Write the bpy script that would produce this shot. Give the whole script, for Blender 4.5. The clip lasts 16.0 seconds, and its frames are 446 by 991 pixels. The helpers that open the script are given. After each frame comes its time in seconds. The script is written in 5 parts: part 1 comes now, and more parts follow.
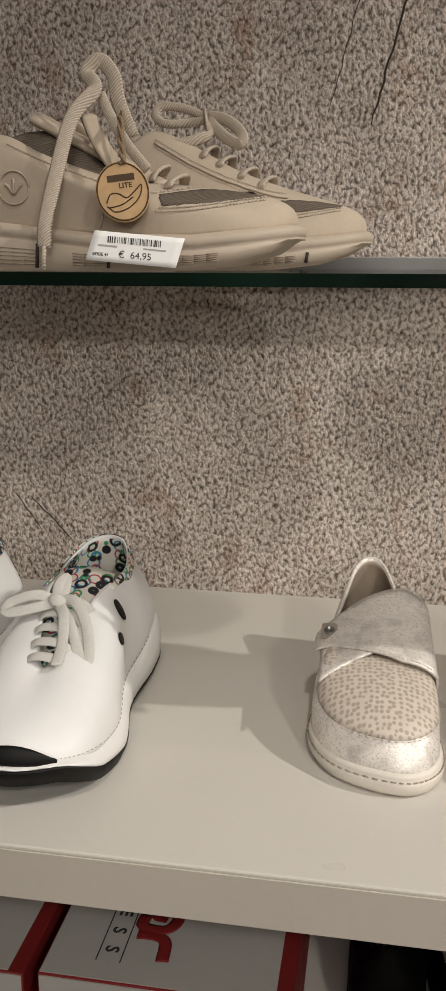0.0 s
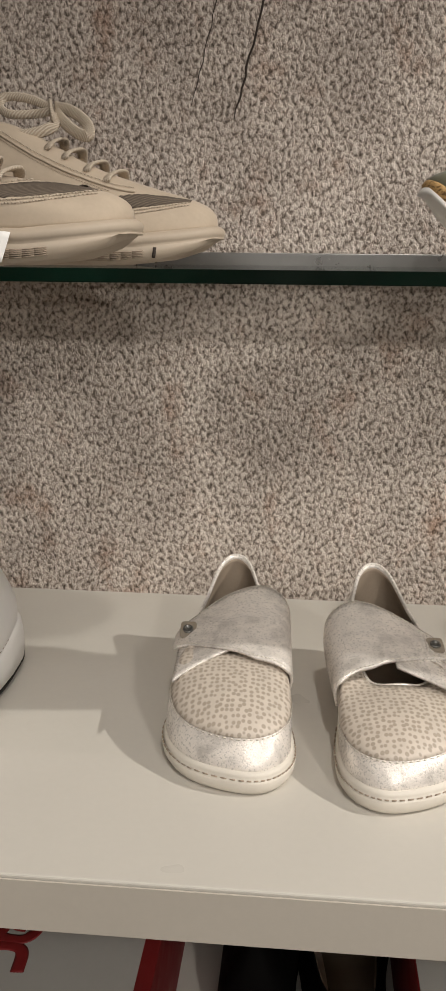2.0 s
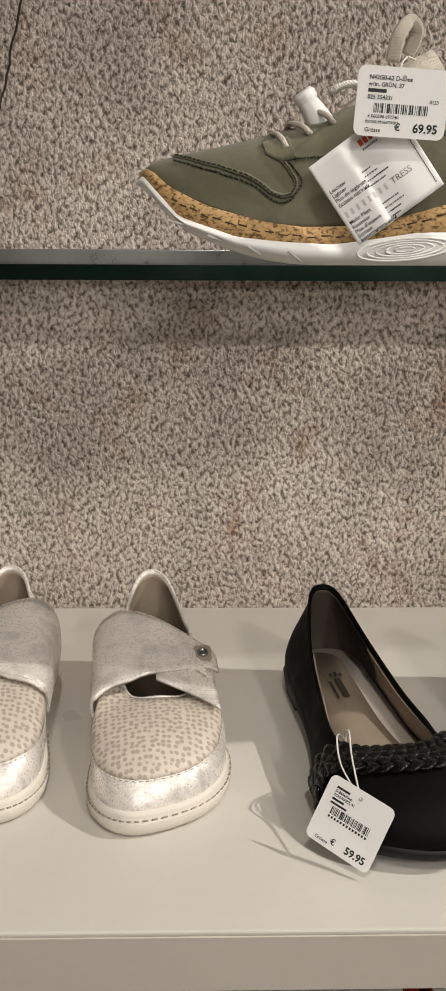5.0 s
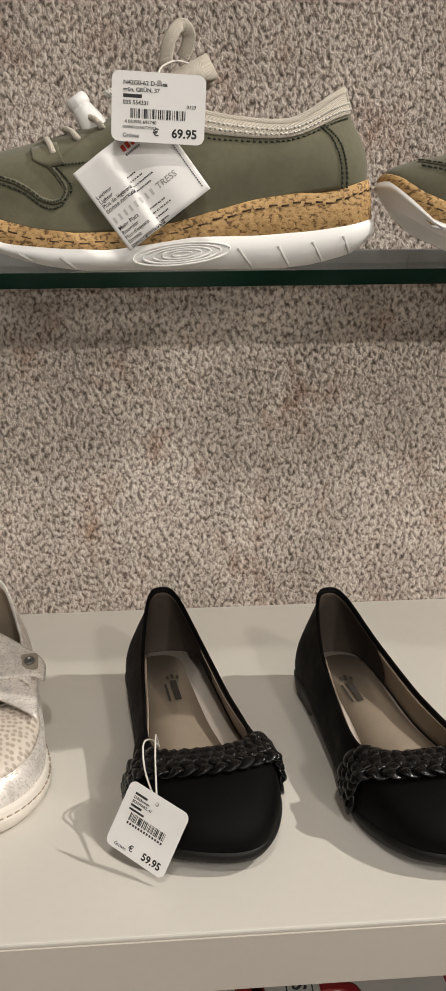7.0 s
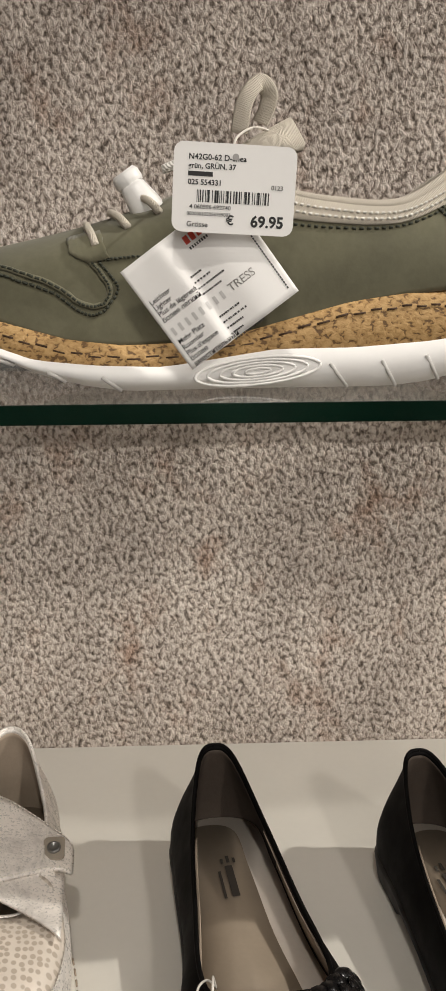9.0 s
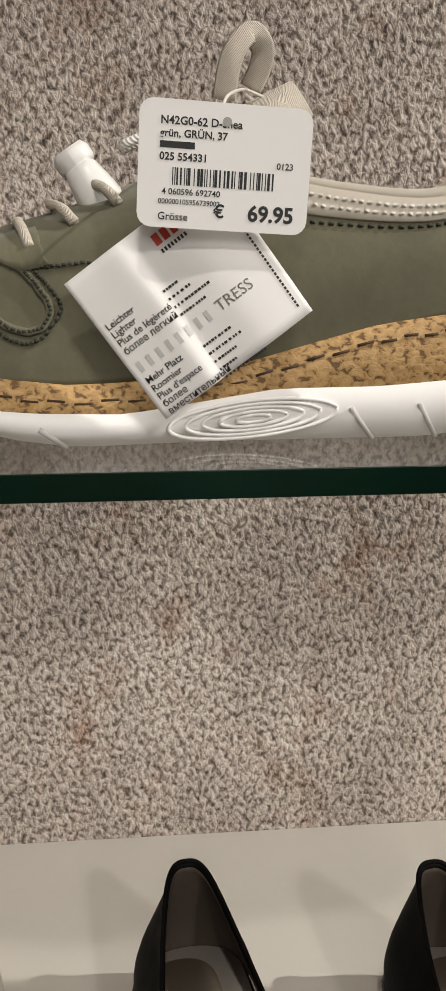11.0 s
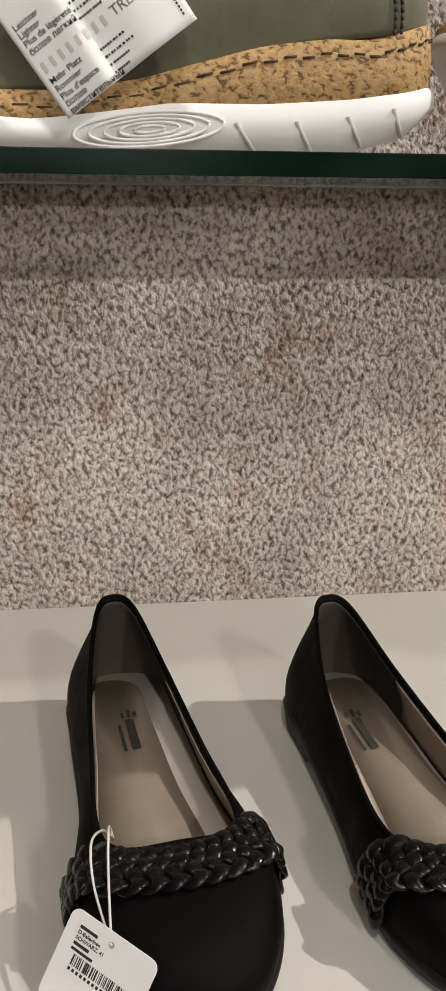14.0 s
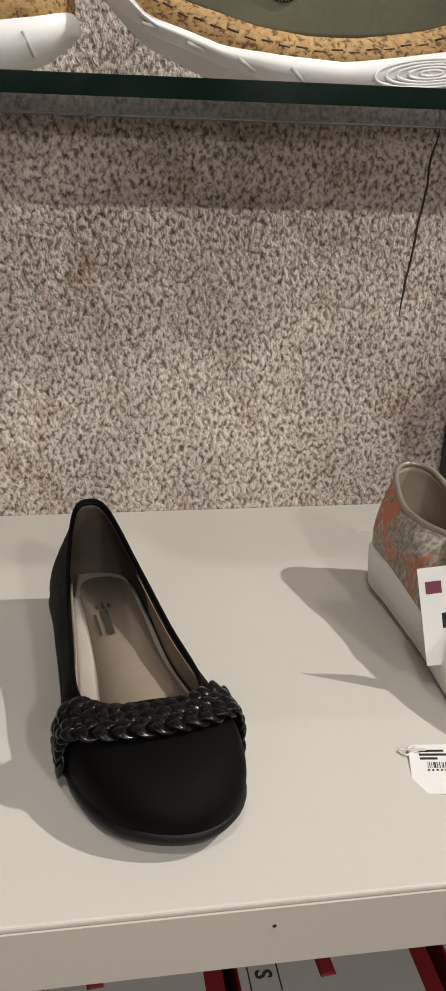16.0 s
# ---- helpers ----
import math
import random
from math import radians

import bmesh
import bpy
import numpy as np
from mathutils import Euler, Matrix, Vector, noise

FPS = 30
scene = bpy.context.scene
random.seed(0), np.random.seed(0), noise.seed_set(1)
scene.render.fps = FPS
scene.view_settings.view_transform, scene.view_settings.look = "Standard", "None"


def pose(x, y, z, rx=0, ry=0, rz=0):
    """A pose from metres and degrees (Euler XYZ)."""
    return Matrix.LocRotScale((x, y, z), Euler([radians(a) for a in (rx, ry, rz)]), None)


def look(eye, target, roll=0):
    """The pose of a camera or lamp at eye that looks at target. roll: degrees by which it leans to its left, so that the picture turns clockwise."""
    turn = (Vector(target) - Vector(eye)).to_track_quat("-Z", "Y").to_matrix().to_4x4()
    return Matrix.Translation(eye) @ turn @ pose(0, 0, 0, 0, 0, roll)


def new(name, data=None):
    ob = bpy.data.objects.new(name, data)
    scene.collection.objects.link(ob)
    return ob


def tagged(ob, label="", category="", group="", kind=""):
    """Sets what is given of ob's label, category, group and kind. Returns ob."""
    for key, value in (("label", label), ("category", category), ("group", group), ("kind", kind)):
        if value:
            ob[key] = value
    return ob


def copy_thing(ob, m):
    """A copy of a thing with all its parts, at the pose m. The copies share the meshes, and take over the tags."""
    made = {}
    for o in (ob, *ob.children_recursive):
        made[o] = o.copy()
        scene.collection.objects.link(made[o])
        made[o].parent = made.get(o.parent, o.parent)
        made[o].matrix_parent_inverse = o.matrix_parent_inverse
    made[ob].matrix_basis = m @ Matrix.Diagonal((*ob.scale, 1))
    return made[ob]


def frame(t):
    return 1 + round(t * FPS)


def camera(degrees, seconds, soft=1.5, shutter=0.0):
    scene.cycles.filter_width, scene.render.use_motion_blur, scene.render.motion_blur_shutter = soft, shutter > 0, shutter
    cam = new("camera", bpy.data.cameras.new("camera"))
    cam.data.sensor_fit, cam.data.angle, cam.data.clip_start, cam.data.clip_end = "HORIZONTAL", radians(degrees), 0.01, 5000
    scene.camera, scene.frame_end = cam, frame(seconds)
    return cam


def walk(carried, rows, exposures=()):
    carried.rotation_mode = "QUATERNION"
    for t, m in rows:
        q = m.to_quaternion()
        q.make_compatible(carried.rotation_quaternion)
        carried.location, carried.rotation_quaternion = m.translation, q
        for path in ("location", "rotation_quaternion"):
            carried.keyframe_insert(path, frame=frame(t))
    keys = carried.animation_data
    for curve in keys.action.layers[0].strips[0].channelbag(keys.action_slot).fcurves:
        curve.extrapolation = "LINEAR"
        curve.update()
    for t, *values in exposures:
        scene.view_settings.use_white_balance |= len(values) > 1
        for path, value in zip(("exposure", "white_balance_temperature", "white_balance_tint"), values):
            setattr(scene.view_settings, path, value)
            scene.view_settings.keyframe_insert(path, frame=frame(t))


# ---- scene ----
# ---------------------------------------------------------------- camera
cam = camera(27.38, 16.0, soft=1.8)
# seconds, place, turn to the left, tilt, lean
PATH = [
    (0, -0.1239, -0.9576, 0.3581, 9.88, -14.27, 0.18),
    (0.5, -0.1111, -0.9526, 0.3583, 8.35, -14.32, 0.33),
    (1, -0.0964, -0.9522, 0.3579, 7.38, -14.28, 0.36),
    (1.5, -0.0863, -0.9453, 0.3572, 6.47, -14.41, 0.37),
    (2, -0.0683, -0.9413, 0.3581, 5.16, -14.5, 0.56),
    (2.5, -0.0514, -0.9382, 0.3595, 4, -14.65, 0.63),
    (3, -0.0344, -0.9311, 0.3568, 2.61, -14.61, 0.88),
    (3.2, -0.0249, -0.9268, 0.3569, 2.44, -14.63, 0.71),
    (5.3, 0.051, -0.9046, 0.3535, -1.98, -14.4, 0.1),
    (5.5, 0.0588, -0.9048, 0.3526, -2.49, -14.45, -0.04),
    (6, 0.0829, -0.9053, 0.3506, -3.91, -14.52, -0.02),
    (6.5, 0.1096, -0.9055, 0.352, -4.48, -14.59, -0.29),
    (7, 0.1409, -0.9062, 0.3606, -4.11, -14.74, -0.61),
    (7.5, 0.1512, -0.904, 0.3737, -2.76, -13.99, -0.6),
    (8, 0.1487, -0.8708, 0.3772, -1.94, -13.28, -0.8),
    (8.5, 0.1388, -0.8205, 0.3832, -1.66, -12.35, -0.68),
    (9, 0.1279, -0.769, 0.3908, -1.91, -11.78, -0.48),
    (9.5, 0.1146, -0.7162, 0.3961, -3.13, -11.17, -0.14),
    (10, 0.1193, -0.668, 0.3946, -4.05, -10.8, -0.19),
    (10.2, 0.1214, -0.6548, 0.3945, -4.43, -10.76, -0.3),
    (12.3, 0.12, -0.6605, 0.3861, -5.6, -10.61, -0.28),
    (12.5, 0.1213, -0.6679, 0.3845, -5.86, -10.66, -0.17),
    (13, 0.1242, -0.6916, 0.37, -6.52, -11.05, 0.09),
    (13.5, 0.1256, -0.7096, 0.3519, -7.09, -14.42, 0.27),
    (14, 0.1379, -0.7251, 0.3391, -7.62, -18.36, 0.67),
    (14.5, 0.1594, -0.749, 0.3236, -8.48, -21.4, 1.08),
    (15, 0.1892, -0.7808, 0.3269, -9.36, -21.93, 1.71),
    (15.5, 0.2313, -0.8044, 0.3329, -9.75, -21.85, 2.06),
    (16, 0.2708, -0.7993, 0.3303, -9.83, -21.34, 1.9),
]
walk(cam, [(t, pose(x, y, z) @ pose(0, 0, 0, 90 + tilt, 0, turn) @ pose(0, 0, 0, 0, 0, lean)) for t, x, y, z, turn, tilt, lean in PATH], [(0.0, 0.0, 6500, 10), (10.2, 0.0, 6500, 10), (12.5, 0.0, 6330, 11), (16.0, 0.0, 6330, 10)])

# ---------------------------------------------------------------- light
world = bpy.data.worlds.new("shop_air")
world.use_nodes = True
world.node_tree.nodes["Background"].inputs[0].default_value = (1.0, 0.95, 0.89, 1)
world.node_tree.nodes["Background"].inputs[1].default_value = 0.05
scene.world = world


def spot(name, eye, target, watts, cone, radius, colour=(1.0, 0.86, 0.70), blend=0.6):
    data = bpy.data.lights.new(name, "SPOT")
    data.energy, data.spot_size, data.spot_blend, data.shadow_soft_size, data.color = watts, radians(cone), blend, radius, colour
    ob = new(name, data)
    ob.matrix_world = look(eye, target)
    return ob


def panel_light(name, eye, target, watts, sx, sy, colour):
    data = bpy.data.lights.new(name, "AREA")
    data.shape, data.size, data.size_y, data.energy, data.color = "RECTANGLE", sx, sy, watts, colour
    ob = new(name, data)
    ob.matrix_world = look(eye, target)
    return ob


AIM = Vector((0.1, -0.22, 0.08))
LAMP = (1.0, 0.955, 0.885)
spot("key_spot", AIM + 2.4 * Vector((0.70, -0.18, 0.69)), (-0.12, -0.27, -0.34), 140, 54, 0.014, LAMP, 0.9)
spot("side_spot", AIM + 2.4 * Vector((-0.50, -0.70, 0.51)), (0.1, -0.3, -0.2), 8, 50, 0.05, LAMP, 1.0)
spot("front_spot", AIM + 2.1 * Vector((0.02, -0.54, 0.84)), (0.0, -0.30, -0.42), 46, 46, 0.04, LAMP, 1.0)
spot("aisle_spot", AIM + 2.6 * Vector((0.36, -0.77, 0.53)), (-0.04, -0.20, -0.16), 64, 38, 0.07, LAMP, 1.0)
panel_light("shop_light", (0.4, -3.4, 1.22), (0.05, 0.0, 0.0), 24, 2.2, 0.8, (1.0, 0.955, 0.90))

# ---------------------------------------------------------------- materials


def nodes_of(name):
    m = bpy.data.materials.new(name)
    m.use_nodes = True
    t = m.node_tree
    return m, t, t.nodes["Principled BSDF"]


def texcoord(t, scale, kind="Object"):
    tc = t.nodes.new("ShaderNodeTexCoord")
    mp = t.nodes.new("ShaderNodeMapping")
    mp.inputs["Scale"].default_value = scale if isinstance(scale, tuple) else (scale,) * 3
    t.links.new(tc.outputs[kind], mp.inputs[0])
    return mp.outputs[0]


def noise_node(t, vec, scale, detail=3.0, rough=0.55, distortion=0.0):
    n = t.nodes.new("ShaderNodeTexNoise")
    n.inputs["Scale"].default_value, n.inputs["Detail"].default_value = scale, detail
    n.inputs["Roughness"].default_value, n.inputs["Distortion"].default_value = rough, distortion
    t.links.new(vec, n.inputs["Vector"])
    return n.outputs["Fac"]


def ramp(t, fac, stops):
    r = t.nodes.new("ShaderNodeValToRGB")
    e = r.color_ramp.elements
    while len(e) < len(stops):
        e.new(0.5)
    for el, (p, c) in zip(e, stops):
        el.position, el.color = p, (*c, 1)
    t.links.new(fac, r.inputs[0])
    return r.outputs[0]


def mixc(t, fac, a, b, mode="MIX"):
    m = t.nodes.new("ShaderNodeMix")
    m.data_type, m.blend_type = "RGBA", mode
    for sock, v in ((m.inputs[0], fac), (m.inputs[6], a), (m.inputs[7], b)):
        if hasattr(v, "links"):
            t.links.new(v, sock)
        elif isinstance(v, tuple):
            sock.default_value = (*v, 1)
        else:
            sock.default_value = v
    return m.outputs[2]


def bump(t, bsdf, height, strength, distance):
    b = t.nodes.new("ShaderNodeBump")
    b.inputs["Strength"].default_value, b.inputs["Distance"].default_value = strength, distance
    t.links.new(height, b.inputs["Height"])
    t.links.new(b.outputs[0], bsdf.inputs["Normal"])


def surface(name, colour, rough=0.6, vary=0.12, big=12.0, small=220.0, relief=0.15, depth=0.0006, metal=0.0, sheen=0.0, spec=0.5):
    """A worn surface: broad tone drift, fine grain, shallow relief."""
    m, t, b = nodes_of(name)
    vec = texcoord(t, 1.0)
    lo = tuple(c * (1 - vary) for c in colour)
    hi = tuple(min(1.0, c * (1 + vary)) for c in colour)
    broad = ramp(t, noise_node(t, vec, big, 4), [(0.3, lo), (0.7, hi)])
    fine = noise_node(t, vec, small, 3, 0.6)
    grain = ramp(t, fine, [(0.3, (1 - vary * 0.7,) * 3), (0.7, (1.0,) * 3)])
    t.links.new(mixc(t, 1.0, broad, grain, "MULTIPLY"), b.inputs["Base Color"])
    rr = ramp(t, noise_node(t, vec, big * 3, 3), [(0.3, (max(0.03, rough - 0.07),) * 3), (0.7, (min(1, rough + 0.07),) * 3)])
    t.links.new(rr, b.inputs["Roughness"])
    b.inputs["Metallic"].default_value = metal
    b.inputs["Specular IOR Level"].default_value = spec
    b.inputs["Sheen Weight"].default_value = sheen
    if relief:
        bump(t, b, fine, relief, depth)
    return m


def carpet_wall():
    """Looped speckled covering: coarse dark-and-light grain, pale and rusty clouds."""
    m, t, b = nodes_of("speckled_wallcovering")
    tc = t.nodes.new("ShaderNodeTexCoord")
    mp = t.nodes.new("ShaderNodeMapping")
    mp.inputs["Rotation"].default_value = (0.0, 0.6, 0.0)
    mp.inputs["Scale"].default_value = (1.12, 1.0, 0.86)
    t.links.new(tc.outputs["Object"], mp.inputs[0])
    vec = mp.outputs[0]
    grain = noise_node(t, vec, 225, 2.5, 0.55, 0.3)
    fleck = noise_node(t, vec, 330, 2.0, 0.5, 0.2)
    base = ramp(t, grain, [(0.33, (0.11, 0.086, 0.069)), (0.43, (0.37, 0.308, 0.262)), (0.51, (0.69, 0.605, 0.535)), (0.63, (0.92, 0.84, 0.77))])
    base = mixc(t, 0.25, base, ramp(t, fleck, [(0.36, (0.08, 0.065, 0.052)), (0.58, (0.52, 0.465, 0.42))]))
    cloud = ramp(t, noise_node(t, vec, 8.0, 5, 0.65), [(0.32, (0.68, 0.66, 0.65)), (0.60, (1.0, 0.985, 0.975))])
    base = mixc(t, 1.0, base, cloud, "MULTIPLY")
    rust = ramp(t, noise_node(t, vec, 15, 5, 0.7), [(0.54, (0.0,) * 3), (0.70, (0.8,) * 3)])
    base = mixc(t, rust, base, mixc(t, 1.0, base, (0.62, 0.46, 0.38), "MULTIPLY"))
    t.links.new(base, b.inputs["Base Color"])
    b.inputs["Roughness"].default_value = 0.9
    b.inputs["Specular IOR Level"].default_value = 0.2
    bump(t, b, grain, 1.0, 0.0036)
    return m


def sheet_glass(name, tint):
    """Plate glass: clear body, gloss by angle."""
    m, t, b = nodes_of(name)
    t.nodes.remove(b)
    clear, gloss, mix, facing, power, scale = (t.nodes.new("ShaderNode" + k) for k in ("BsdfTransparent", "BsdfGlossy", "MixShader", "LayerWeight", "Math", "Math"))
    clear.inputs[0].default_value = (*tint, 1)
    gloss.inputs["Roughness"].default_value = 0.02
    facing.inputs["Blend"].default_value = 0.5
    power.operation, scale.operation = "POWER", "MULTIPLY_ADD"
    power.inputs[1].default_value, scale.inputs[1].default_value, scale.inputs[2].default_value = 5.0, 0.50, 0.04
    t.links.new(facing.outputs["Facing"], power.inputs[0])
    t.links.new(power.outputs[0], scale.inputs[0])
    t.links.new(scale.outputs[0], mix.inputs[0])
    t.links.new(clear.outputs[0], mix.inputs[1])
    t.links.new(gloss.outputs[0], mix.inputs[2])
    t.links.new(mix.outputs[0], t.nodes["Material Output"].inputs[0])
    return m


def dotted(name, ground, dots, scale, size=0.55):
    """Printed dots on soft leather."""
    m, t, b = nodes_of(name)
    vec = texcoord(t, (1.0, 1.0, 1.0))
    v = t.nodes.new("ShaderNodeTexVoronoi")
    v.inputs["Scale"].default_value, v.inputs["Randomness"].default_value = scale, size
    t.links.new(texcoord(t, (1.0, 1.0, 0.02)), v.inputs["Vector"])
    mask = ramp(t, v.outputs["Distance"], [(0.31, (1.0,) * 3), (0.43, (0.0,) * 3)])
    g = ramp(t, noise_node(t, vec, 90, 4), [(0.3, tuple(c * 0.88 for c in ground)), (0.7, ground)])
    t.links.new(mixc(t, mask, g, dots), b.inputs["Base Color"])
    b.inputs["Roughness"].default_value = 0.5
    bump(t, b, v.outputs["Distance"], 0.25, 0.0006)
    return m


def shimmer(name, a, c, metal=0.45):
    """Crackled metallic leather."""
    m, t, b = nodes_of(name)
    vec = texcoord(t, 1.0)
    n = noise_node(t, vec, 38, 7, 0.68, 0.5)
    f = noise_node(t, vec, 620, 2, 0.6)
    col = ramp(t, n, [(0.36, c), (0.5, a), (0.62, tuple(min(1, x * 1.15) for x in a))])
    t.links.new(mixc(t, ramp(t, f, [(0.35, (0.08,) * 3), (0.6, (0.0,) * 3)]), col, c), b.inputs["Base Color"])
    t.links.new(ramp(t, f, [(0.35, (0.22,) * 3), (0.65, (0.5,) * 3)]), b.inputs["Roughness"])
    t.links.new(ramp(t, n, [(0.4, (metal * 0.5,) * 3), (0.6, (metal,) * 3)]), b.inputs["Metallic"])
    bump(t, b, f, 0.45, 0.0009)
    return m


def corky(name):
    m, t, b = nodes_of(name)
    vec = texcoord(t, (1.0, 1.0, 1.5))
    n = noise_node(t, vec, 340, 2.0, 0.5, 0.5)
    col = ramp(t, n, [(0.37, (0.15, 0.080, 0.028)), (0.44, (0.40, 0.235, 0.085)), (0.62, (0.53, 0.335, 0.14))])
    big = ramp(t, noise_node(t, vec, 30, 3), [(0.3, (0.82,) * 3), (0.7, (1.0,) * 3)])
    t.links.new(mixc(t, 1.0, col, big, "MULTIPLY"), b.inputs["Base Color"])
    b.inputs["Roughness"].default_value = 0.75
    bump(t, b, n, 0.5, 0.001)
    return m


def blossoms(name):
    """Loose coloured blossom print."""
    m, t, b = nodes_of(name)
    vec = texcoord(t, 1.0)
    n1, n2 = noise_node(t, vec, 27, 3, 0.6, 0.6), noise_node(t, vec, 57, 3, 0.6, 1.2)
    g = ramp(t, noise_node(t, vec, 260, 3), [(0.35, (0.20, 0.17, 0.13)), (0.65, (0.46, 0.42, 0.35))])
    c = mixc(t, ramp(t, n1, [(0.48, (0.0,) * 3), (0.56, (0.85,) * 3)]), g, (0.58, 0.17, 0.09))
    c = mixc(t, ramp(t, n2, [(0.62, (0.0,) * 3), (0.68, (0.7,) * 3)]), c, (0.62, 0.57, 0.50))
    t.links.new(c, b.inputs["Base Color"])
    b.inputs["Roughness"].default_value = 0.6
    bump(t, b, n1, 0.3, 0.001)
    return m


def loops(name):
    """White lining with thin coloured ring print."""
    m, t, b = nodes_of(name)
    vec = texcoord(t, 1.0)
    c = (0.72, 0.68, 0.60)
    for scale, col in ((58, (0.02, 0.25, 0.45)), (64, (0.45, 0.05, 0.06)), (70, (0.05, 0.30, 0.12)), (75, (0.01, 0.01, 0.012))):
        v = t.nodes.new("ShaderNodeTexVoronoi")
        v.inputs["Scale"].default_value = scale
        t.links.new(vec, v.inputs["Vector"])
        width = 0.125 if scale == 75 else 0.06
        c = mixc(t, ramp(t, v.outputs["Distance"], [(0.33 - width, (0.0,) * 3), (0.33 - width * 0.6, (1.0,) * 3), (0.33 + width * 0.6, (1.0,) * 3), (0.33 + width, (0.0,) * 3)]), c, col)
    t.links.new(c, b.inputs["Base Color"])
    b.inputs["Roughness"].default_value = 0.7
    return m


def mesh_cloth(name, a, c, scale):
    """Fine ribbed or knitted textile."""
    m, t, b = nodes_of(name)
    vec = texcoord(t, 1.0)
    w = t.nodes.new("ShaderNodeTexWave")
    w.inputs["Scale"].default_value, w.inputs["Distortion"].default_value = scale, 1.5
    w.bands_direction = "DIAGONAL"
    t.links.new(vec, w.inputs["Vector"])
    n = noise_node(t, vec, 400, 2)
    t.links.new(mixc(t, n, ramp(t, w.outputs["Fac"], [(0.2, a), (0.8, c)]), c), b.inputs["Base Color"])
    b.inputs["Roughness"].default_value = 0.8
    bump(t, b, w.outputs["Fac"], 0.5, 0.0008)
    return m


WALL = carpet_wall()
LACQUER = surface("cream_lacquer", (0.615, 0.580, 0.523), 0.34, 0.03, 3, 160, 0.04, 0.0003)
# the same lacquer, darkened: the front edge's shade is in the colour
LACQUER_SHADED = surface("shaded_cream_edge", (0.56, 0.51, 0.44), 0.5, 0.04, 4, 200, 0.05, 0.0003)
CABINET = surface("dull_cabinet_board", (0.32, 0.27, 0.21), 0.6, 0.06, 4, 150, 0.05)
GLASS = sheet_glass("clear_glass", (0.985, 0.992, 0.988))
GLASS_EDGE = surface("green_glass_edge", (0.0010, 0.012, 0.0068), 0.16, 0.5, 6, 40, 0, spec=0.6)
STEEL = surface("brushed_aluminium", (0.23, 0.226, 0.216), 0.32, 0.05, 20, 300, 0.05, metal=0.8)
BLACK_METAL = surface("black_powder_coat", (0.012, 0.012, 0.012), 0.5, 0.1)
GROOVE = surface("dark_groove", (0.045, 0.033, 0.026), 0.9, 0.2)
PLASTER = surface("warm_plaster", (0.55, 0.50, 0.44), 0.9, 0.06, 2, 90, 0.1)
FLOORING = surface("brown_flooring", (0.20, 0.15, 0.11), 0.5, 0.15, 3, 60, 0.1)
SILVER = shimmer("silver_crackle_leather", (0.78, 0.725, 0.67), (0.53, 0.485, 0.445), 0.34)
DOTS = dotted("dotted_soft_leather", (0.64, 0.56, 0.48), (0.40, 0.335, 0.27), 235, 0.5)
CREAM_SOLE = surface("cream_rubber", (0.72, 0.665, 0.585), 0.55, 0.05, 20, 260, 0.08)
LINING = surface("beige_textile_lining", (0.36, 0.285, 0.215), 0.85, 0.1, 30, 500, 0.25)
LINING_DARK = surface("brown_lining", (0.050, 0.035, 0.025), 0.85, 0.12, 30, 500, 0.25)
INSOLE_RIM = surface("pale_leather_rim", (0.74, 0.66, 0.58), 0.6, 0.06, 18, 300, 0.12)
INSOLE = surface("beige_leather_insole", (0.27, 0.215, 0.16), 0.6, 0.07, 18, 300, 0.12)
NUBUCK_BLACK = surface("black_nubuck", (0.0032, 0.0027, 0.0026), 0.62, 0.25, 25, 420, 0.2, 0.0003, spec=0.07)
BLACK_GLOSS = surface("black_glossy_leather", (0.0045, 0.004, 0.004), 0.27, 0.2, 40, 300, 0.12, 0.0003, spec=0.28)
BLACK_RUBBER = surface("black_rubber", (0.006, 0.005, 0.0046), 0.55, 0.15, 30, 250, 0.1, spec=0.25)
GREEN = surface("olive_nubuck", (0.130, 0.122, 0.078), 0.85, 0.16, 28, 300, 0.18, 0.0004, sheen=0.15, spec=0.25)
GREEN_DARK = surface("dark_green_thread", (0.035, 0.038, 0.025), 0.85, 0.1)
CORK = corky("cork")
WHITE_SOLE = surface("white_foam_sole", (0.80, 0.78, 0.755), 0.5, 0.03, 15, 200, 0.05)
WHITE_PLASTIC = surface("white_plastic", (0.78, 0.765, 0.74), 0.35, 0.03, 20, 200, 0.03)
KNIT = mesh_cloth("cream_knit", (0.60, 0.55, 0.465), (0.50, 0.445, 0.365), 900)
BEIGE = surface("beige_nubuck", (0.47, 0.385, 0.295), 0.8, 0.07, 26, 300, 0.15, 0.0004, sheen=0.1, spec=0.3)
BEIGE_SOLE = surface("beige_rubber", (0.46, 0.38, 0.295), 0.6, 0.05, 20, 260, 0.08)
BEIGE_DARK = mesh_cloth("brown_ribbed_textile", (0.20, 0.155, 0.115), (0.085, 0.065, 0.048), 190)
LACE_BEIGE = mesh_cloth("cream_braided_lace", (0.72, 0.64, 0.53), (0.42, 0.345, 0.265), 330)
WHITE_LEATHER = surface("smooth_white_leather", (0.80, 0.785, 0.77), 0.45, 0.025, 14, 160, 0.06)
WHITE_LACE = mesh_cloth("white_lace", (0.80, 0.78, 0.74), (0.62, 0.59, 0.54), 330)
RINGS = loops("ring_print_lining")
FLORAL = blossoms("blossom_print_leather")
GOLD_TRIM = surface("pale_gold_trim", (0.36, 0.31, 0.25), 0.35, 0.08, metal=0.4)
PAPER = surface("white_paper_card", (0.83, 0.81, 0.785), 0.8, 0.02, 10, 200, 0.03, 0.0002)
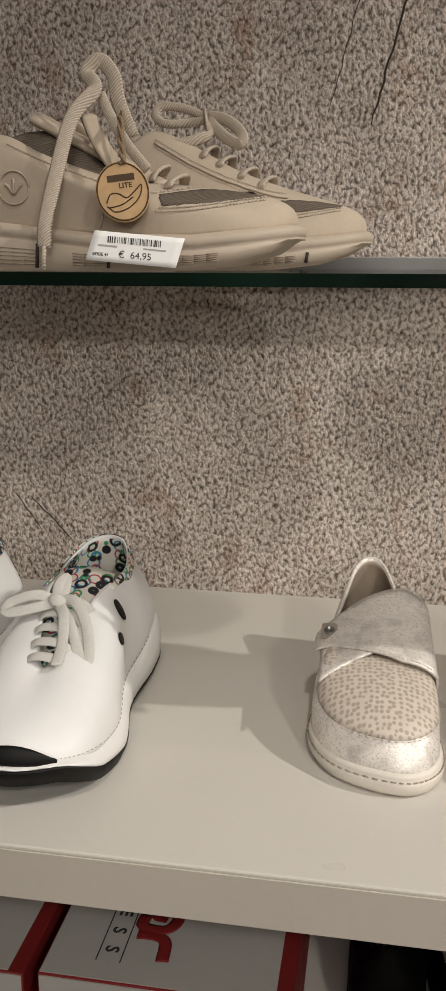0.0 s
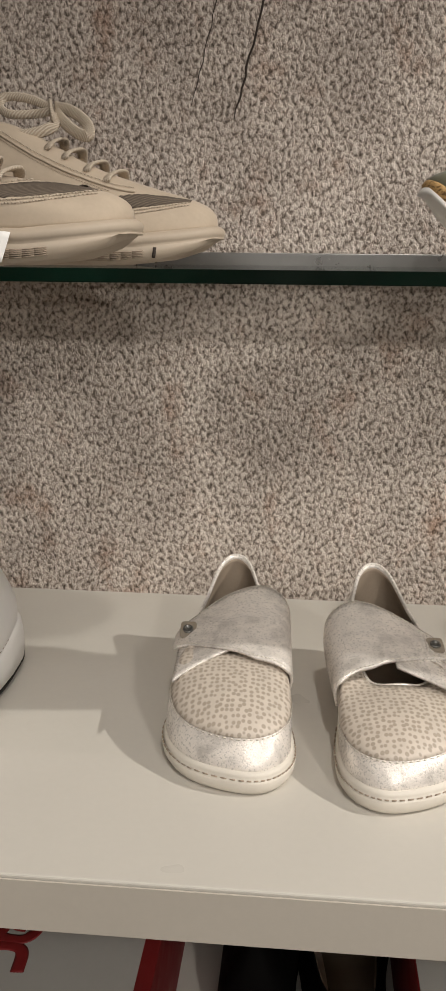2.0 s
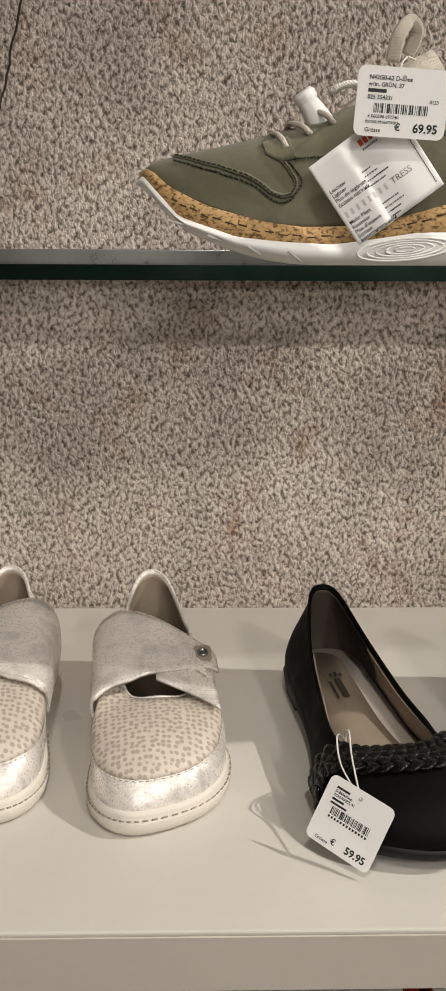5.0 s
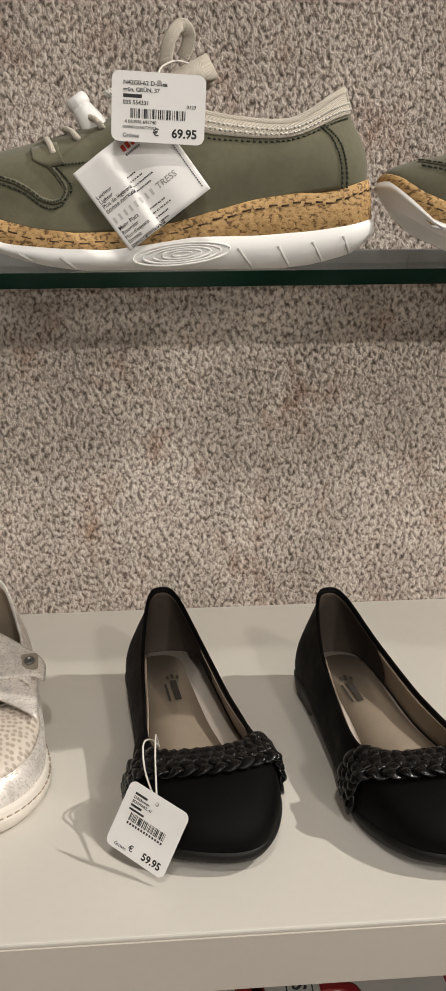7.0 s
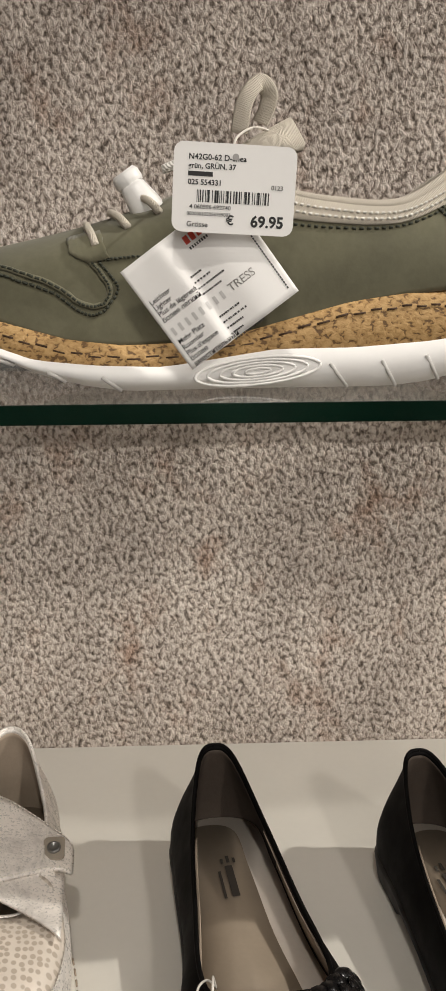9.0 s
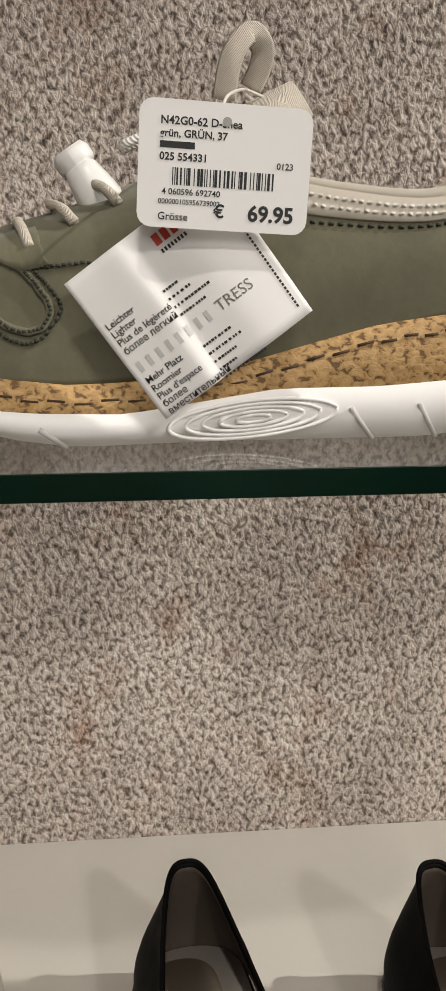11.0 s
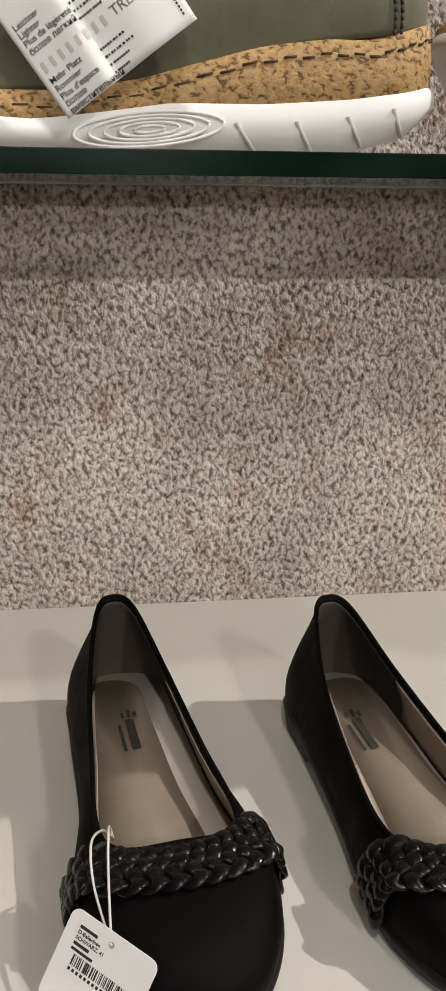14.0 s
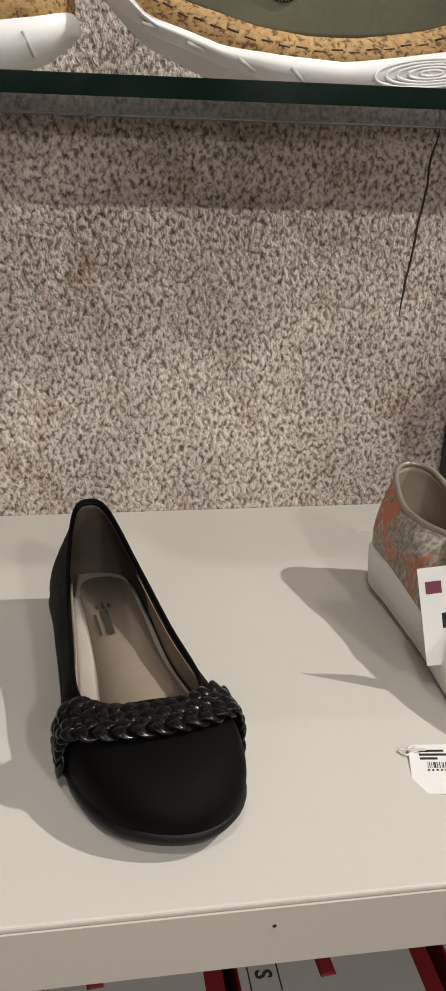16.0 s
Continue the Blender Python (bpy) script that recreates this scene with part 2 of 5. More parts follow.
INK = surface("black_print", (0.02, 0.02, 0.02), 0.7, 0.05, relief=0)
MARK_INK = surface("brown_print", (0.035, 0.028, 0.022), 0.7, 0.05, relief=0)
GREY_INK = surface("grey_print", (0.36, 0.345, 0.33), 0.7, 0.05, relief=0)
PALE_INK = surface("pale_grey_print", (0.56, 0.545, 0.53), 0.7, 0.05, relief=0)
RED = surface("red_print", (0.20, 0.010, 0.010), 0.6, 0.08, relief=0)
RED_BRIGHT = surface("bright_red_print", (0.50, 0.045, 0.02), 0.6, 0.08, relief=0)
WOOD = surface("light_tag_wood", (0.44, 0.275, 0.125), 0.6, 0.12, 60, 260, 0.12)
WOOD_BURNT = surface("burnt_engraving", (0.06, 0.03, 0.012), 0.8, 0.1, relief=0)
JUTE = mesh_cloth("jute_twine", (0.42, 0.30, 0.19), (0.20, 0.13, 0.075), 420)
NYLON = surface("clear_nylon_thread", (0.70, 0.66, 0.60), 0.3, 0.03, relief=0)
CARTON = surface("white_carton", (0.46, 0.44, 0.41), 0.5, 0.04, 6, 120, 0.04)


# ---------------------------------------------------------------- geometry tools


def smooth_mesh(name, verts, faces, material, smooth=True, extra=()):
    me = bpy.data.meshes.new(name)
    me.from_pydata([tuple(map(float, v)) for v in verts], [], faces)
    me.materials.append(material)
    for m in extra:
        me.materials.append(m)
    me.update()
    if smooth:
        me.polygons.foreach_set("use_smooth", [True] * len(me.polygons))
    return me


def put(name, mesh, parent=None, label=""):
    ob = new(name, mesh)
    if parent is not None:
        ob.parent = parent
    return tagged(ob, label) if label else ob


def part(name, bm, material, parent, label="", smooth=True):
    """Link a bmesh as one mesh object under a thing or a part."""
    me = bpy.data.meshes.new(name)
    bm.to_mesh(me)
    bm.free()
    me.materials.append(material)
    if smooth:
        me.polygons.foreach_set("use_smooth", [True] * len(me.polygons))
    return put(name, me, parent, label)


def box_bm(cx, cy, cz, sx, sy, sz, bevel=0.0, seg=2):
    bm = bmesh.new()
    bmesh.ops.create_cube(bm, size=1.0, matrix=Matrix.Translation((cx, cy, cz)) @ Matrix.Diagonal((sx, sy, sz, 1)))
    if bevel:
        bmesh.ops.bevel(bm, geom=bm.edges[:], offset=bevel, segments=seg, affect="EDGES", profile=0.5)
    return bm


def slab(name, cx, cy, cz, sx, sy, sz, material, parent=None, label="", bevel=0.0):
    return part(name, box_bm(cx, cy, cz, sx, sy, sz, bevel), material, parent, label, False)


def closed_curve(pts, n):
    """Even samples of a closed Catmull-Rom curve; sample i*n/len(pts) is point i."""
    p = np.array(pts, float)
    k = len(p)
    out = []
    for j in range(n):
        u = j * k / n
        i, f = int(u), u - int(u)
        a, b, c, d = (p[(i + o) % k] for o in (-1, 0, 1, 2))
        out.append(0.5 * (2 * b + (c - a) * f + (2 * a - 5 * b + 4 * c - d) * f * f + (3 * b - a - 3 * c + d) * f**3))
    return np.array(out)


def open_curve(pts, n):
    p = np.array(pts, float)
    p = np.vstack([2 * p[0] - p[1], p, 2 * p[-1] - p[-2]])
    out = []
    for u in np.linspace(0, len(p) - 3 - 1e-9, n):
        i, f = int(u), u - int(u)
        a, b, c, d = p[i : i + 4]
        out.append(0.5 * (2 * b + (c - a) * f + (2 * a - 5 * b + 4 * c - d) * f * f + (3 * b - a - 3 * c + d) * f**3))
    return np.array(out)


def grid_normals(g, wrap):
    du = (np.roll(g, -1, 0) - np.roll(g, 1, 0)) if wrap else np.gradient(g, axis=0)
    dv = np.gradient(g, axis=1)
    n = np.cross(du, dv)
    return n / (np.linalg.norm(n, axis=2, keepdims=True) + 1e-12)


def grid_faces(a, b, wrap, start=0, flip=False):
    f = []
    for i in range(a if wrap else a - 1):
        for j in range(b - 1):
            i2 = (i + 1) % a
            q = (start + i * b + j, start + i2 * b + j, start + i2 * b + j + 1, start + i * b + j + 1)
            f.append(q[::-1] if flip else q)
    return f


def solid_grid(name, g, thick, material, parent, label="", wrap=False):
    """A sheet of real thickness; the grid is its outer face."""
    g = np.asarray(g, float)
    a, b = g.shape[:2]
    inner = g - grid_normals(g, wrap) * thick
    verts = np.concatenate([g.reshape(-1, 3), inner.reshape(-1, 3)])
    k = a * b
    faces = grid_faces(a, b, wrap) + grid_faces(a, b, wrap, k, True)
    for i in range(a if wrap else a - 1):
        i2 = (i + 1) % a
        faces.append((i2 * b, i * b, k + i * b, k + i2 * b))
        faces.append((i * b + b - 1, i2 * b + b - 1, k + i2 * b + b - 1, k + i * b + b - 1))
    if not wrap:
        for j in range(b - 1):
            faces.append((j, j + 1, k + j + 1, k + j))
            e = (a - 1) * b
            faces.append((e + j + 1, e + j, k + e + j, k + e + j + 1))
    return put(name, smooth_mesh(name, verts, faces, material), parent, label)


def rings_mesh(name, rings, material, parent, label="", cap=(True, True), smooth=True):
    """Closed loops stacked and skinned, with filled ends."""
    n = len(rings[0])
    verts, faces = np.concatenate(rings), []
    for r in range(len(rings) - 1):
        for i in range(n):
            j = (i + 1) % n
            faces.append((r * n + i, r * n + j, r * n + n + j, r * n + n + i))
    extra = []
    for end, base, flip in ((cap[0], 0, True), (cap[1], (len(rings) - 1) * n, False)):
        if end:
            c = len(verts) + len(extra)
            extra.append(verts[base : base + n].mean(0))
            for i in range(n):
                j = (i + 1) % n
                faces.append((base + j, base + i, c) if flip else (base + i, base + j, c))
    if extra:
        verts = np.concatenate([verts, np.array(extra)])
    return put(name, smooth_mesh(name, verts, faces, material, smooth), parent, label)


def sweep_data(pts, rx, ry, up=(0, 0, 1), sides=8, taper=False):
    pts = np.asarray(pts, float)
    tan = np.gradient(pts, axis=0)
    tan /= np.linalg.norm(tan, axis=1, keepdims=True) + 1e-12
    rings = []
    for i, (p, t) in enumerate(zip(pts, tan)):
        u = np.asarray(up[i] if np.ndim(up) == 2 else up, float)
        side = np.cross(t, u)
        side /= np.linalg.norm(side) + 1e-12
        nrm = np.cross(side, t)
        k = 1.0
        if taper:
            k = min(1.0, 0.35 + min(i, len(pts) - 1 - i) * 0.35)
        a = np.linspace(0, 2 * np.pi, sides, endpoint=False)
        c, s = np.cos(a), np.sin(a)
        c, s = np.sign(c) * abs(c) ** 0.7, np.sign(s) * abs(s) ** 0.7
        rings.append(p + np.outer(c * rx * k, side) + np.outer(s * ry * k, nrm))
    return rings


def sweep(name, pts, rx, ry, material, parent, label="", up=(0, 0, 1), sides=8, taper=False):
    return rings_mesh(name, sweep_data(pts, rx, ry, up, sides, taper), material, parent, label)


def joined(name, pieces, material, parent, label="", smooth=True):
    """Several vertex and face lists as one mesh."""
    verts, faces = [], []
    for v, f in pieces:
        k = len(verts)
        verts += [tuple(p) for p in v]
        faces += [tuple(k + i for i in q) for q in f]
    return put(name, smooth_mesh(name, verts, faces, material, smooth), parent, label)


def tube_piece(pts, rx, ry, up=(0, 0, 1), sides=6):
    rings = sweep_data(pts, rx, ry, up, sides, False)
    n, v, f = len(rings[0]), np.concatenate(rings), []
    for r in range(len(rings) - 1):
        for i in range(n):
            j = (i + 1) % n
            f.append((r * n + i, r * n + j, r * n + n + j, r * n + n + i))
    f.append(tuple(range(n))[::-1])
    f.append(tuple(range((len(rings) - 1) * n, len(rings) * n)))
    return v, f


class Last:
    """The surface of a shoe's upper: round the foot (first index, from the heel's back over the +x side to the toe) and from the sole to the opening."""

    def __init__(self, outline, topline, lower, upper, n=96, m=22):
        self.n, self.m = n, m
        lo, hi = closed_curve(outline, n), closed_curve(topline, n)
        a, b = closed_curve(lower, n), closed_curve(upper, n)
        self.lo, self.hi = lo, hi
        out = np.stack([np.roll(lo, -1, 0)[:, 1] - np.roll(lo, 1, 0)[:, 1], -(np.roll(lo, -1, 0)[:, 0] - np.roll(lo, 1, 0)[:, 0]), np.zeros(n)], 1)
        out /= np.linalg.norm(out, axis=1, keepdims=True) + 1e-12
        if (out * (lo - lo.mean(0))).sum() < 0:
            out = -out
        self.out = out
        p1 = lo + out * a[:, :1] + np.array([0, 0, 1.0]) * a[:, 1:2]
        p2 = hi + out * b[:, :1] + np.array([0, 0, 1.0]) * b[:, 1:2]
        s = np.linspace(0, 1, m)[None, :, None]
        self.g = (1 - s) ** 3 * lo[:, None] + 3 * s * (1 - s) ** 2 * p1[:, None] + 3 * s * s * (1 - s) * p2[:, None] + s**3 * hi[:, None]
        self.nrm = grid_normals(self.g, True)
        if (self.nrm[:, 2] * out).sum() < 0:
            self.nrm = -self.nrm
            self.flip = True
        else:
            self.flip = False

    def at(self, th, s, off=0.0):
        """A point: th in twelfths round the foot, s from sole to opening."""
        u, v = (th / 12 % 1) * self.n, min(max(s, 0), 1) * (self.m - 1)
        i, j = int(u) % self.n, min(int(v), self.m - 2)
        fu, fv = u - int(u), v - j
        i2 = (i + 1) % self.n
        mix = lambda g: (g[i, j] * (1 - fu) + g[i2, j] * fu) * (1 - fv) + (g[i, j + 1] * (1 - fu) + g[i2, j + 1] * fu) * fv
        return mix(self.g) + off * mix(self.nrm)

    def line(self, marks, n, off=0.0):
        return np.array([self.at(t, s, off) for t, s in open_curve([(*m, 0) for m in marks], n)[:, :2]])

    def upper(self, name, material, parent, thick=0.0018, label=""):
        g = self.g if not self.flip else self.g
        ob = solid_grid(name, g[::-1] if self.flip else g, thick, material, parent, label, wrap=True)
        return ob

    def lining(self, name, material, parent, inset=0.0022, s0=0.02, label=""):
        j0 = int(s0 * (self.m - 1))
        g = (self.g - self.nrm * inset)[:, j0:-1]
        return solid_grid(name, g if self.flip else g[::-1], 0.0008, material, parent, label, wrap=True)

    def panel(self, name, th, s0, s1, material, parent, off=0.0012, nu=24, nv=10, label=""):
        """A patch sewn on the upper; s0 and s1 are numbers or functions of 0..1 along th."""
        g = np.zeros((nu, nv, 3))
        for i in range(nu):
            k = i / (nu - 1)
            a, b = (f(k) if callable(f) else f for f in (s0, s1))
            for j in range(nv):
                g[i, j] = self.at(th[0] + (th[1] - th[0]) * k, a + (b - a) * j / (nv - 1), off)
        return solid_grid(name, g[::-1] if self.flip else g, off + 0.0004, material, parent, label)

    def stitches(self, name, marks, material, parent, count, off=0.0006, r=0.00045, fill=0.6):
        pts = self.line(marks, count * 4 + 1, off)
        pieces = []
        for k in range(count):
            seg = pts[k * 4 : k * 4 + 4]
            pieces.append(tube_piece(np.array([seg[0], seg[0] + (seg[-1] - seg[0]) * fill * 1.2]), r, r, (0.1, 0.3, 1), 4))
        return tagged(joined(name, pieces, material, parent), kind="stuff")

    def fine(self):
        """A dense copy of the surface and its normals."""
        if not hasattr(self, "dense"):
            u, v = np.linspace(0, self.n, 480, endpoint=False), np.linspace(0, self.m - 1.001, 110)
            i, j = u.astype(int), v.astype(int)
            fu, fv = (u - i)[:, None, None], (v - j)[None, :, None]
            i2 = (i + 1) % self.n
            mix = lambda g: (g[i][:, j] * (1 - fu) + g[i2][:, j] * fu) * (1 - fv) + (g[i][:, j + 1] * (1 - fu) + g[i2][:, j + 1] * fu) * fv
            self.dense = mix(self.g).reshape(-1, 3), mix(self.nrm).reshape(-1, 3)
        return self.dense

    def on_side(self, l, z, side, off=0.0):
        """The point of one flank at length l from the heel and height z."""
        p, n = self.fine()
        k = int(np.argmin((p[:, 1] + l) ** 2 + (p[:, 2] - z) ** 2 + (p[:, 0] * side < 0) * 1.0))
        return p[k] + off * n[k]

    def trace(self, marks, side, n, off=0.0):
        c = open_curve([(*m, 0) for m in marks], n)
        pts = np.array([self.on_side(l, z, side, off) for l, z, _ in c])
        for _ in range(2):
            pts[1:-1] = (pts[:-2] + 2 * pts[1:-1] + pts[2:]) / 4
        return pts

    def patch(self, name, lower, upper, side, material, parent, off=0.001, nu=26, nv=7, label=""):
        a, b = open_curve([(*m, 0) for m in lower], nu), open_curve([(*m, 0) for m in upper], nu)
        g = np.array([[self.on_side(*(a[i] + (b[i] - a[i]) * j / (nv - 1))[:2], side, off) for j in range(nv)] for i in range(nu)])
        if (grid_normals(g, False)[:, :, 0] * side).sum() < 0:
            g = g[::-1]
        return solid_grid(name, g, off + 0.0006, material, parent, label)

    def seam(self, name, marks, side, material, parent, count, off=0.0008, r=0.0005, fill=0.65):
        """A row of single stitches along a line on one flank."""
        pts = self.trace(marks, side, count * 4 + 1, off)
        pieces = [tube_piece(np.array([pts[4 * k], pts[4 * k] + (pts[4 * k + 3] - pts[4 * k]) * fill * 1.2]), r, r, (side, 0.2, 0.4), 5) for k in range(count)]
        return tagged(joined(name, pieces, material, parent), kind="stuff")

    def inside(self, name, th, s0, s1, material, parent, inset=0.0034, nu=26, nv=8, label=""):
        """A lining sheet on the inner face."""
        g = np.array([[self.at(th[0] + (th[1] - th[0]) * i / (nu - 1), s0 + (s1 - s0) * j / (nv - 1), -inset) for j in range(nv)] for i in range(nu)])
        return solid_grid(name, g, 0.0006, material, parent, label)

    def sole(self, name, levels, material, parent, label=""):
        """levels: (outset, height function of y) from bottom to top."""
        rings = []
        for d, z in levels:
            p = self.lo + self.out * d
            p[:, 2] = [z(y) for y in p[:, 1]]
            rings.append(p)
        inner = [rings[0] * [0.5, 0.5, 1] + rings[0].mean(0) * [0.5, 0.5, 0]]
        return rings_mesh(name, inner + rings, material, parent, label)

    def footbed(self, name, material, parent, s=0.12, inset=0.003, label="", height=0.0):
        j = int(s * (self.m - 1))
        p = self.g[:, j] - self.nrm[:, j] * inset + [0, 0, height]
        return rings_mesh(name, [p - [0, 0, 0.003], p], material, parent, label)


FONT = bpy.data.curves.new("font_probe", "FONT").font


def words(text, size, material, parent, m, bold=0.0, name="lettering", align="LEFT"):
    cu = bpy.data.curves.new(name, "FONT")
    cu.body, cu.size, cu.align_x, cu.offset, cu.extrude = text, size, align, bold, 0.00004
    cu.resolution_u = 3
    tmp = bpy.data.objects.new("tmp", cu)
    scene.collection.objects.link(tmp)
    me = bpy.data.meshes.new_from_object(tmp.evaluated_get(bpy.context.evaluated_depsgraph_get()))
    bpy.data.objects.remove(tmp)
    me.materials.clear()
    me.materials.append(material)
    ob = put(name, me, parent)
    ob.matrix_local = m
    return ob


def bars(name, rects, material, parent, z=0.0):
    """Flat printed bars: centre x, y, width, height, in the plane of the card."""
    pieces = []
    for x, y, w, h in rects:
        v = [(x - w / 2, y - h / 2, z), (x + w / 2, y - h / 2, z), (x + w / 2, y + h / 2, z), (x - w / 2, y + h / 2, z)]
        v += [(a, b, z - 0.00006) for a, b, _ in v]
        pieces.append((v, [(0, 1, 2, 3), (7, 6, 5, 4), (0, 4, 5, 1), (1, 5, 6, 2), (2, 6, 7, 3), (3, 7, 4, 0)]))
    return joined(name, pieces, material, parent, smooth=False)


def rounded(w, h, r, n=5):
    pts = []
    for cx, cy, a in ((w / 2 - r, h / 2 - r, 0), (-w / 2 + r, h / 2 - r, 90), (-w / 2 + r, -h / 2 + r, 180), (w / 2 - r, -h / 2 + r, 270)):
        for k in range(n):
            b = radians(a + 90 * k / (n - 1))
            pts.append((cx + r * math.cos(b), cy + r * math.sin(b)))
    return np.array(pts)


def card(name, w, h, r, parent, material=None, thick=0.0005, bend=0.0, label=""):
    p = rounded(w, h, r)
    zz = bend * (p[:, 1] / h) ** 2
    top = np.column_stack([p, zz])
    return rings_mesh(name, [top - [0, 0, thick], top], material or PAPER, parent, label, smooth=False)


def thing(name, m, label, category, group="", kind=""):
    ob = tagged(new(name), label, category, group, kind)
    ob.matrix_world = m
    ob.empty_display_size = 0.02
    return ob


# ---------------------------------------------------------------- the setting


def structure(name, cx, cy, cz, sx, sy, sz, material, label, category, bevel=0.0):
    ob = slab(name, cx, cy, cz, sx, sy, sz, material, bevel=bevel)
    return tagged(ob, label, category, kind="structure")


structure("wall_display", 0.0, 0.06, 0.35, 4.8, 0.12, 3.1, WALL, "brown and grey speckled carpet-like wall covering", "wall")
structure("floor", 0.0, -1.8, -1.22, 5.0, 4.4, 0.04, FLOORING, "dark brown shop floor", "floor")
structure("ceiling", 0.0, -1.8, 2.0, 5.0, 4.4, 0.06, PLASTER, "plain warm white shop ceiling", "ceiling")
structure("wall_behind", 0.0, -3.95, 0.35, 5.0, 0.1, 3.1, PLASTER, "plain warm wall behind the viewer", "wall")
structure("wall_left", -2.45, -1.8, 0.35, 0.1, 4.4, 3.1, PLASTER, "plain warm side wall", "wall")
structure("wall_right", 2.45, -1.8, 0.35, 0.1, 4.4, 3.1, PLASTER, "plain warm side wall", "wall")

SHELF_Y, SHELF_T = -0.4815, 0.0375
GLASS_Z, GLASS_T, GLASS_Y = 0.3522, 0.0082, -0.4035


def display_shelf():
    t = thing("display_shelf", pose(0, 0, 0), "thick cream lacquered display shelf fixed to the speckled wall", "shelf")
    slab("board", 0.02, (SHELF_Y + 0.001) / 2, -SHELF_T / 2, 2.1, -SHELF_Y - 0.001, SHELF_T, LACQUER, t, bevel=0.0012)
    # thin strip that carries the front edge's shade as a darker cream
    slab("shaded_edge", 0.02, SHELF_Y - 0.0006, -SHELF_T / 2 - 0.0008, 2.1, 0.0012, SHELF_T - 0.003, LACQUER_SHADED, t, "front edge with its shade toned into the cream")
    bm = bmesh.new()
    bmesh.ops.create_uvsphere(bm, u_segments=8, v_segments=6, radius=0.0011, matrix=Matrix.Translation((0.357, SHELF_Y - 0.0012, -0.013)) @ Matrix.Diagonal((1, 0.3, 1, 1)))
    part("chip", bm, GROOVE, t, "small dark chip in the edge")


def glass_shelf():
    t = thing("glass_shelf", pose(0, 0, 0), "clear glass shelf with dark green edge on metal rail", "shelf")
    pane = slab("pane", 0.02, (GLASS_Y + 0.0022 - 0.0315) / 2, GLASS_Z - GLASS_T / 2, 2.1, -GLASS_Y - 0.0022 - 0.0315, GLASS_T, GLASS, t, bevel=0.0004)
    edge = slab("front_edge", 0.02, GLASS_Y + 0.0012, GLASS_Z - GLASS_T / 2, 2.1, 0.0016, GLASS_T, GLASS_EDGE, t, "dark green polished glass edge", bevel=0.0003)
    edge.visible_shadow = False
    slab("rail", 0.02, -0.0160, GLASS_Z + 0.0012, 2.1, 0.030, 0.0212, STEEL, t, "grey metal wall rail", bevel=0.001)
    return t


display_shelf()
glass_shelf()


def wall_crack(a, b, seed, wide=0.0011):
    """A thin dark scored line in the wall covering."""
    rnd = random.Random(seed)
    pts = [Vector(a).lerp(Vector(b), k / 14) + Vector((rnd.uniform(-1, 1) * 0.0012, 0, 0)) for k in range(15)]
    ob = sweep("wall_score", [(p.x, 0.0, p.z) for p in pts], wide, 0.0005, GROOVE, None, up=(0, -1, 0), sides=6, taper=True)
    return tagged(ob, "thin dark scored line in the speckled wall covering", "wall line", kind="structure")


wall_crack((-0.112, 0, 0.62), (-0.146, 0, 0.488), 1)
wall_crack((0.585, 0, 0.345), (0.566, 0, 0.183), 2)
wall_crack((-0.150, 0, 0.64), (-0.188, 0, 0.50), 3, 0.0005)
wall_crack((-0.512, 0, 0.100), (-0.462, 0, 0.048), 4, 0.0008)
wall_crack((-0.535, 0, 0.108), (-0.500, 0, 0.060), 5, 0.0007)

post = thing("upright_post", pose(0.632, -0.012, 0), "black slotted metal shelving upright against the wall", "post")
slab("profile", 0, 0, 0.07, 0.018, 0.022, 0.145, BLACK_METAL, post, bevel=0.0015)
for k in range(4):
    slab("slot", 0, -0.0111, 0.025 + k * 0.032, 0.004, 0.0012, 0.016, GROOVE, post)

lower = thing("lower_shelf", pose(0, 0, 0), "dull cream lower shelf board holding shoe boxes in shade", "shelf")
slab("board", 0.02, -0.235, -0.318, 2.1, 0.47, 0.03, LACQUER, lower, bevel=0.0012)
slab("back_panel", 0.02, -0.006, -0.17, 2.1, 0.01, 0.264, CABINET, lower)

# ---------------------------------------------------------------- shoes


def outline_points(L, W, z, mir=1, toe=0.10):
    """Sole outline in twelve points from the heel's back."""
    base = [(0, 0), (0.60, 0.045), (0.70, 0.22), (0.76, 0.47), (1.0, 0.72 + 0.1 * max(0, toe - 0.15)), (0.80 + 0.5 * max(0, toe - 0.15), 0.92), (toe, 1.0), (-0.62 + 0.3 * max(0, toe - 0.15), 0.945 - 0.06 * max(0, toe - 0.15)), (-0.97, 0.75), (-0.80, 0.48), (-0.69, 0.22), (-0.60, 0.045)]
    return [(mir * x * W, -y * L, z(-y * L)) for x, y in base]


def mirror_top(half, mir=1):
    """Seven points from heel to throat, mirrored to twelve."""
    full = half + [(-x, *rest) for x, *rest in half[5:0:-1]]
    return [(mir * x, *rest) for x, *rest in full]


def sym(half):
    return half + half[5:0:-1]


def table(*pairs):
    xs, ys = [p[0] for p in pairs], [p[1] for p in pairs]
    return lambda y: float(np.interp(-y, xs, ys))


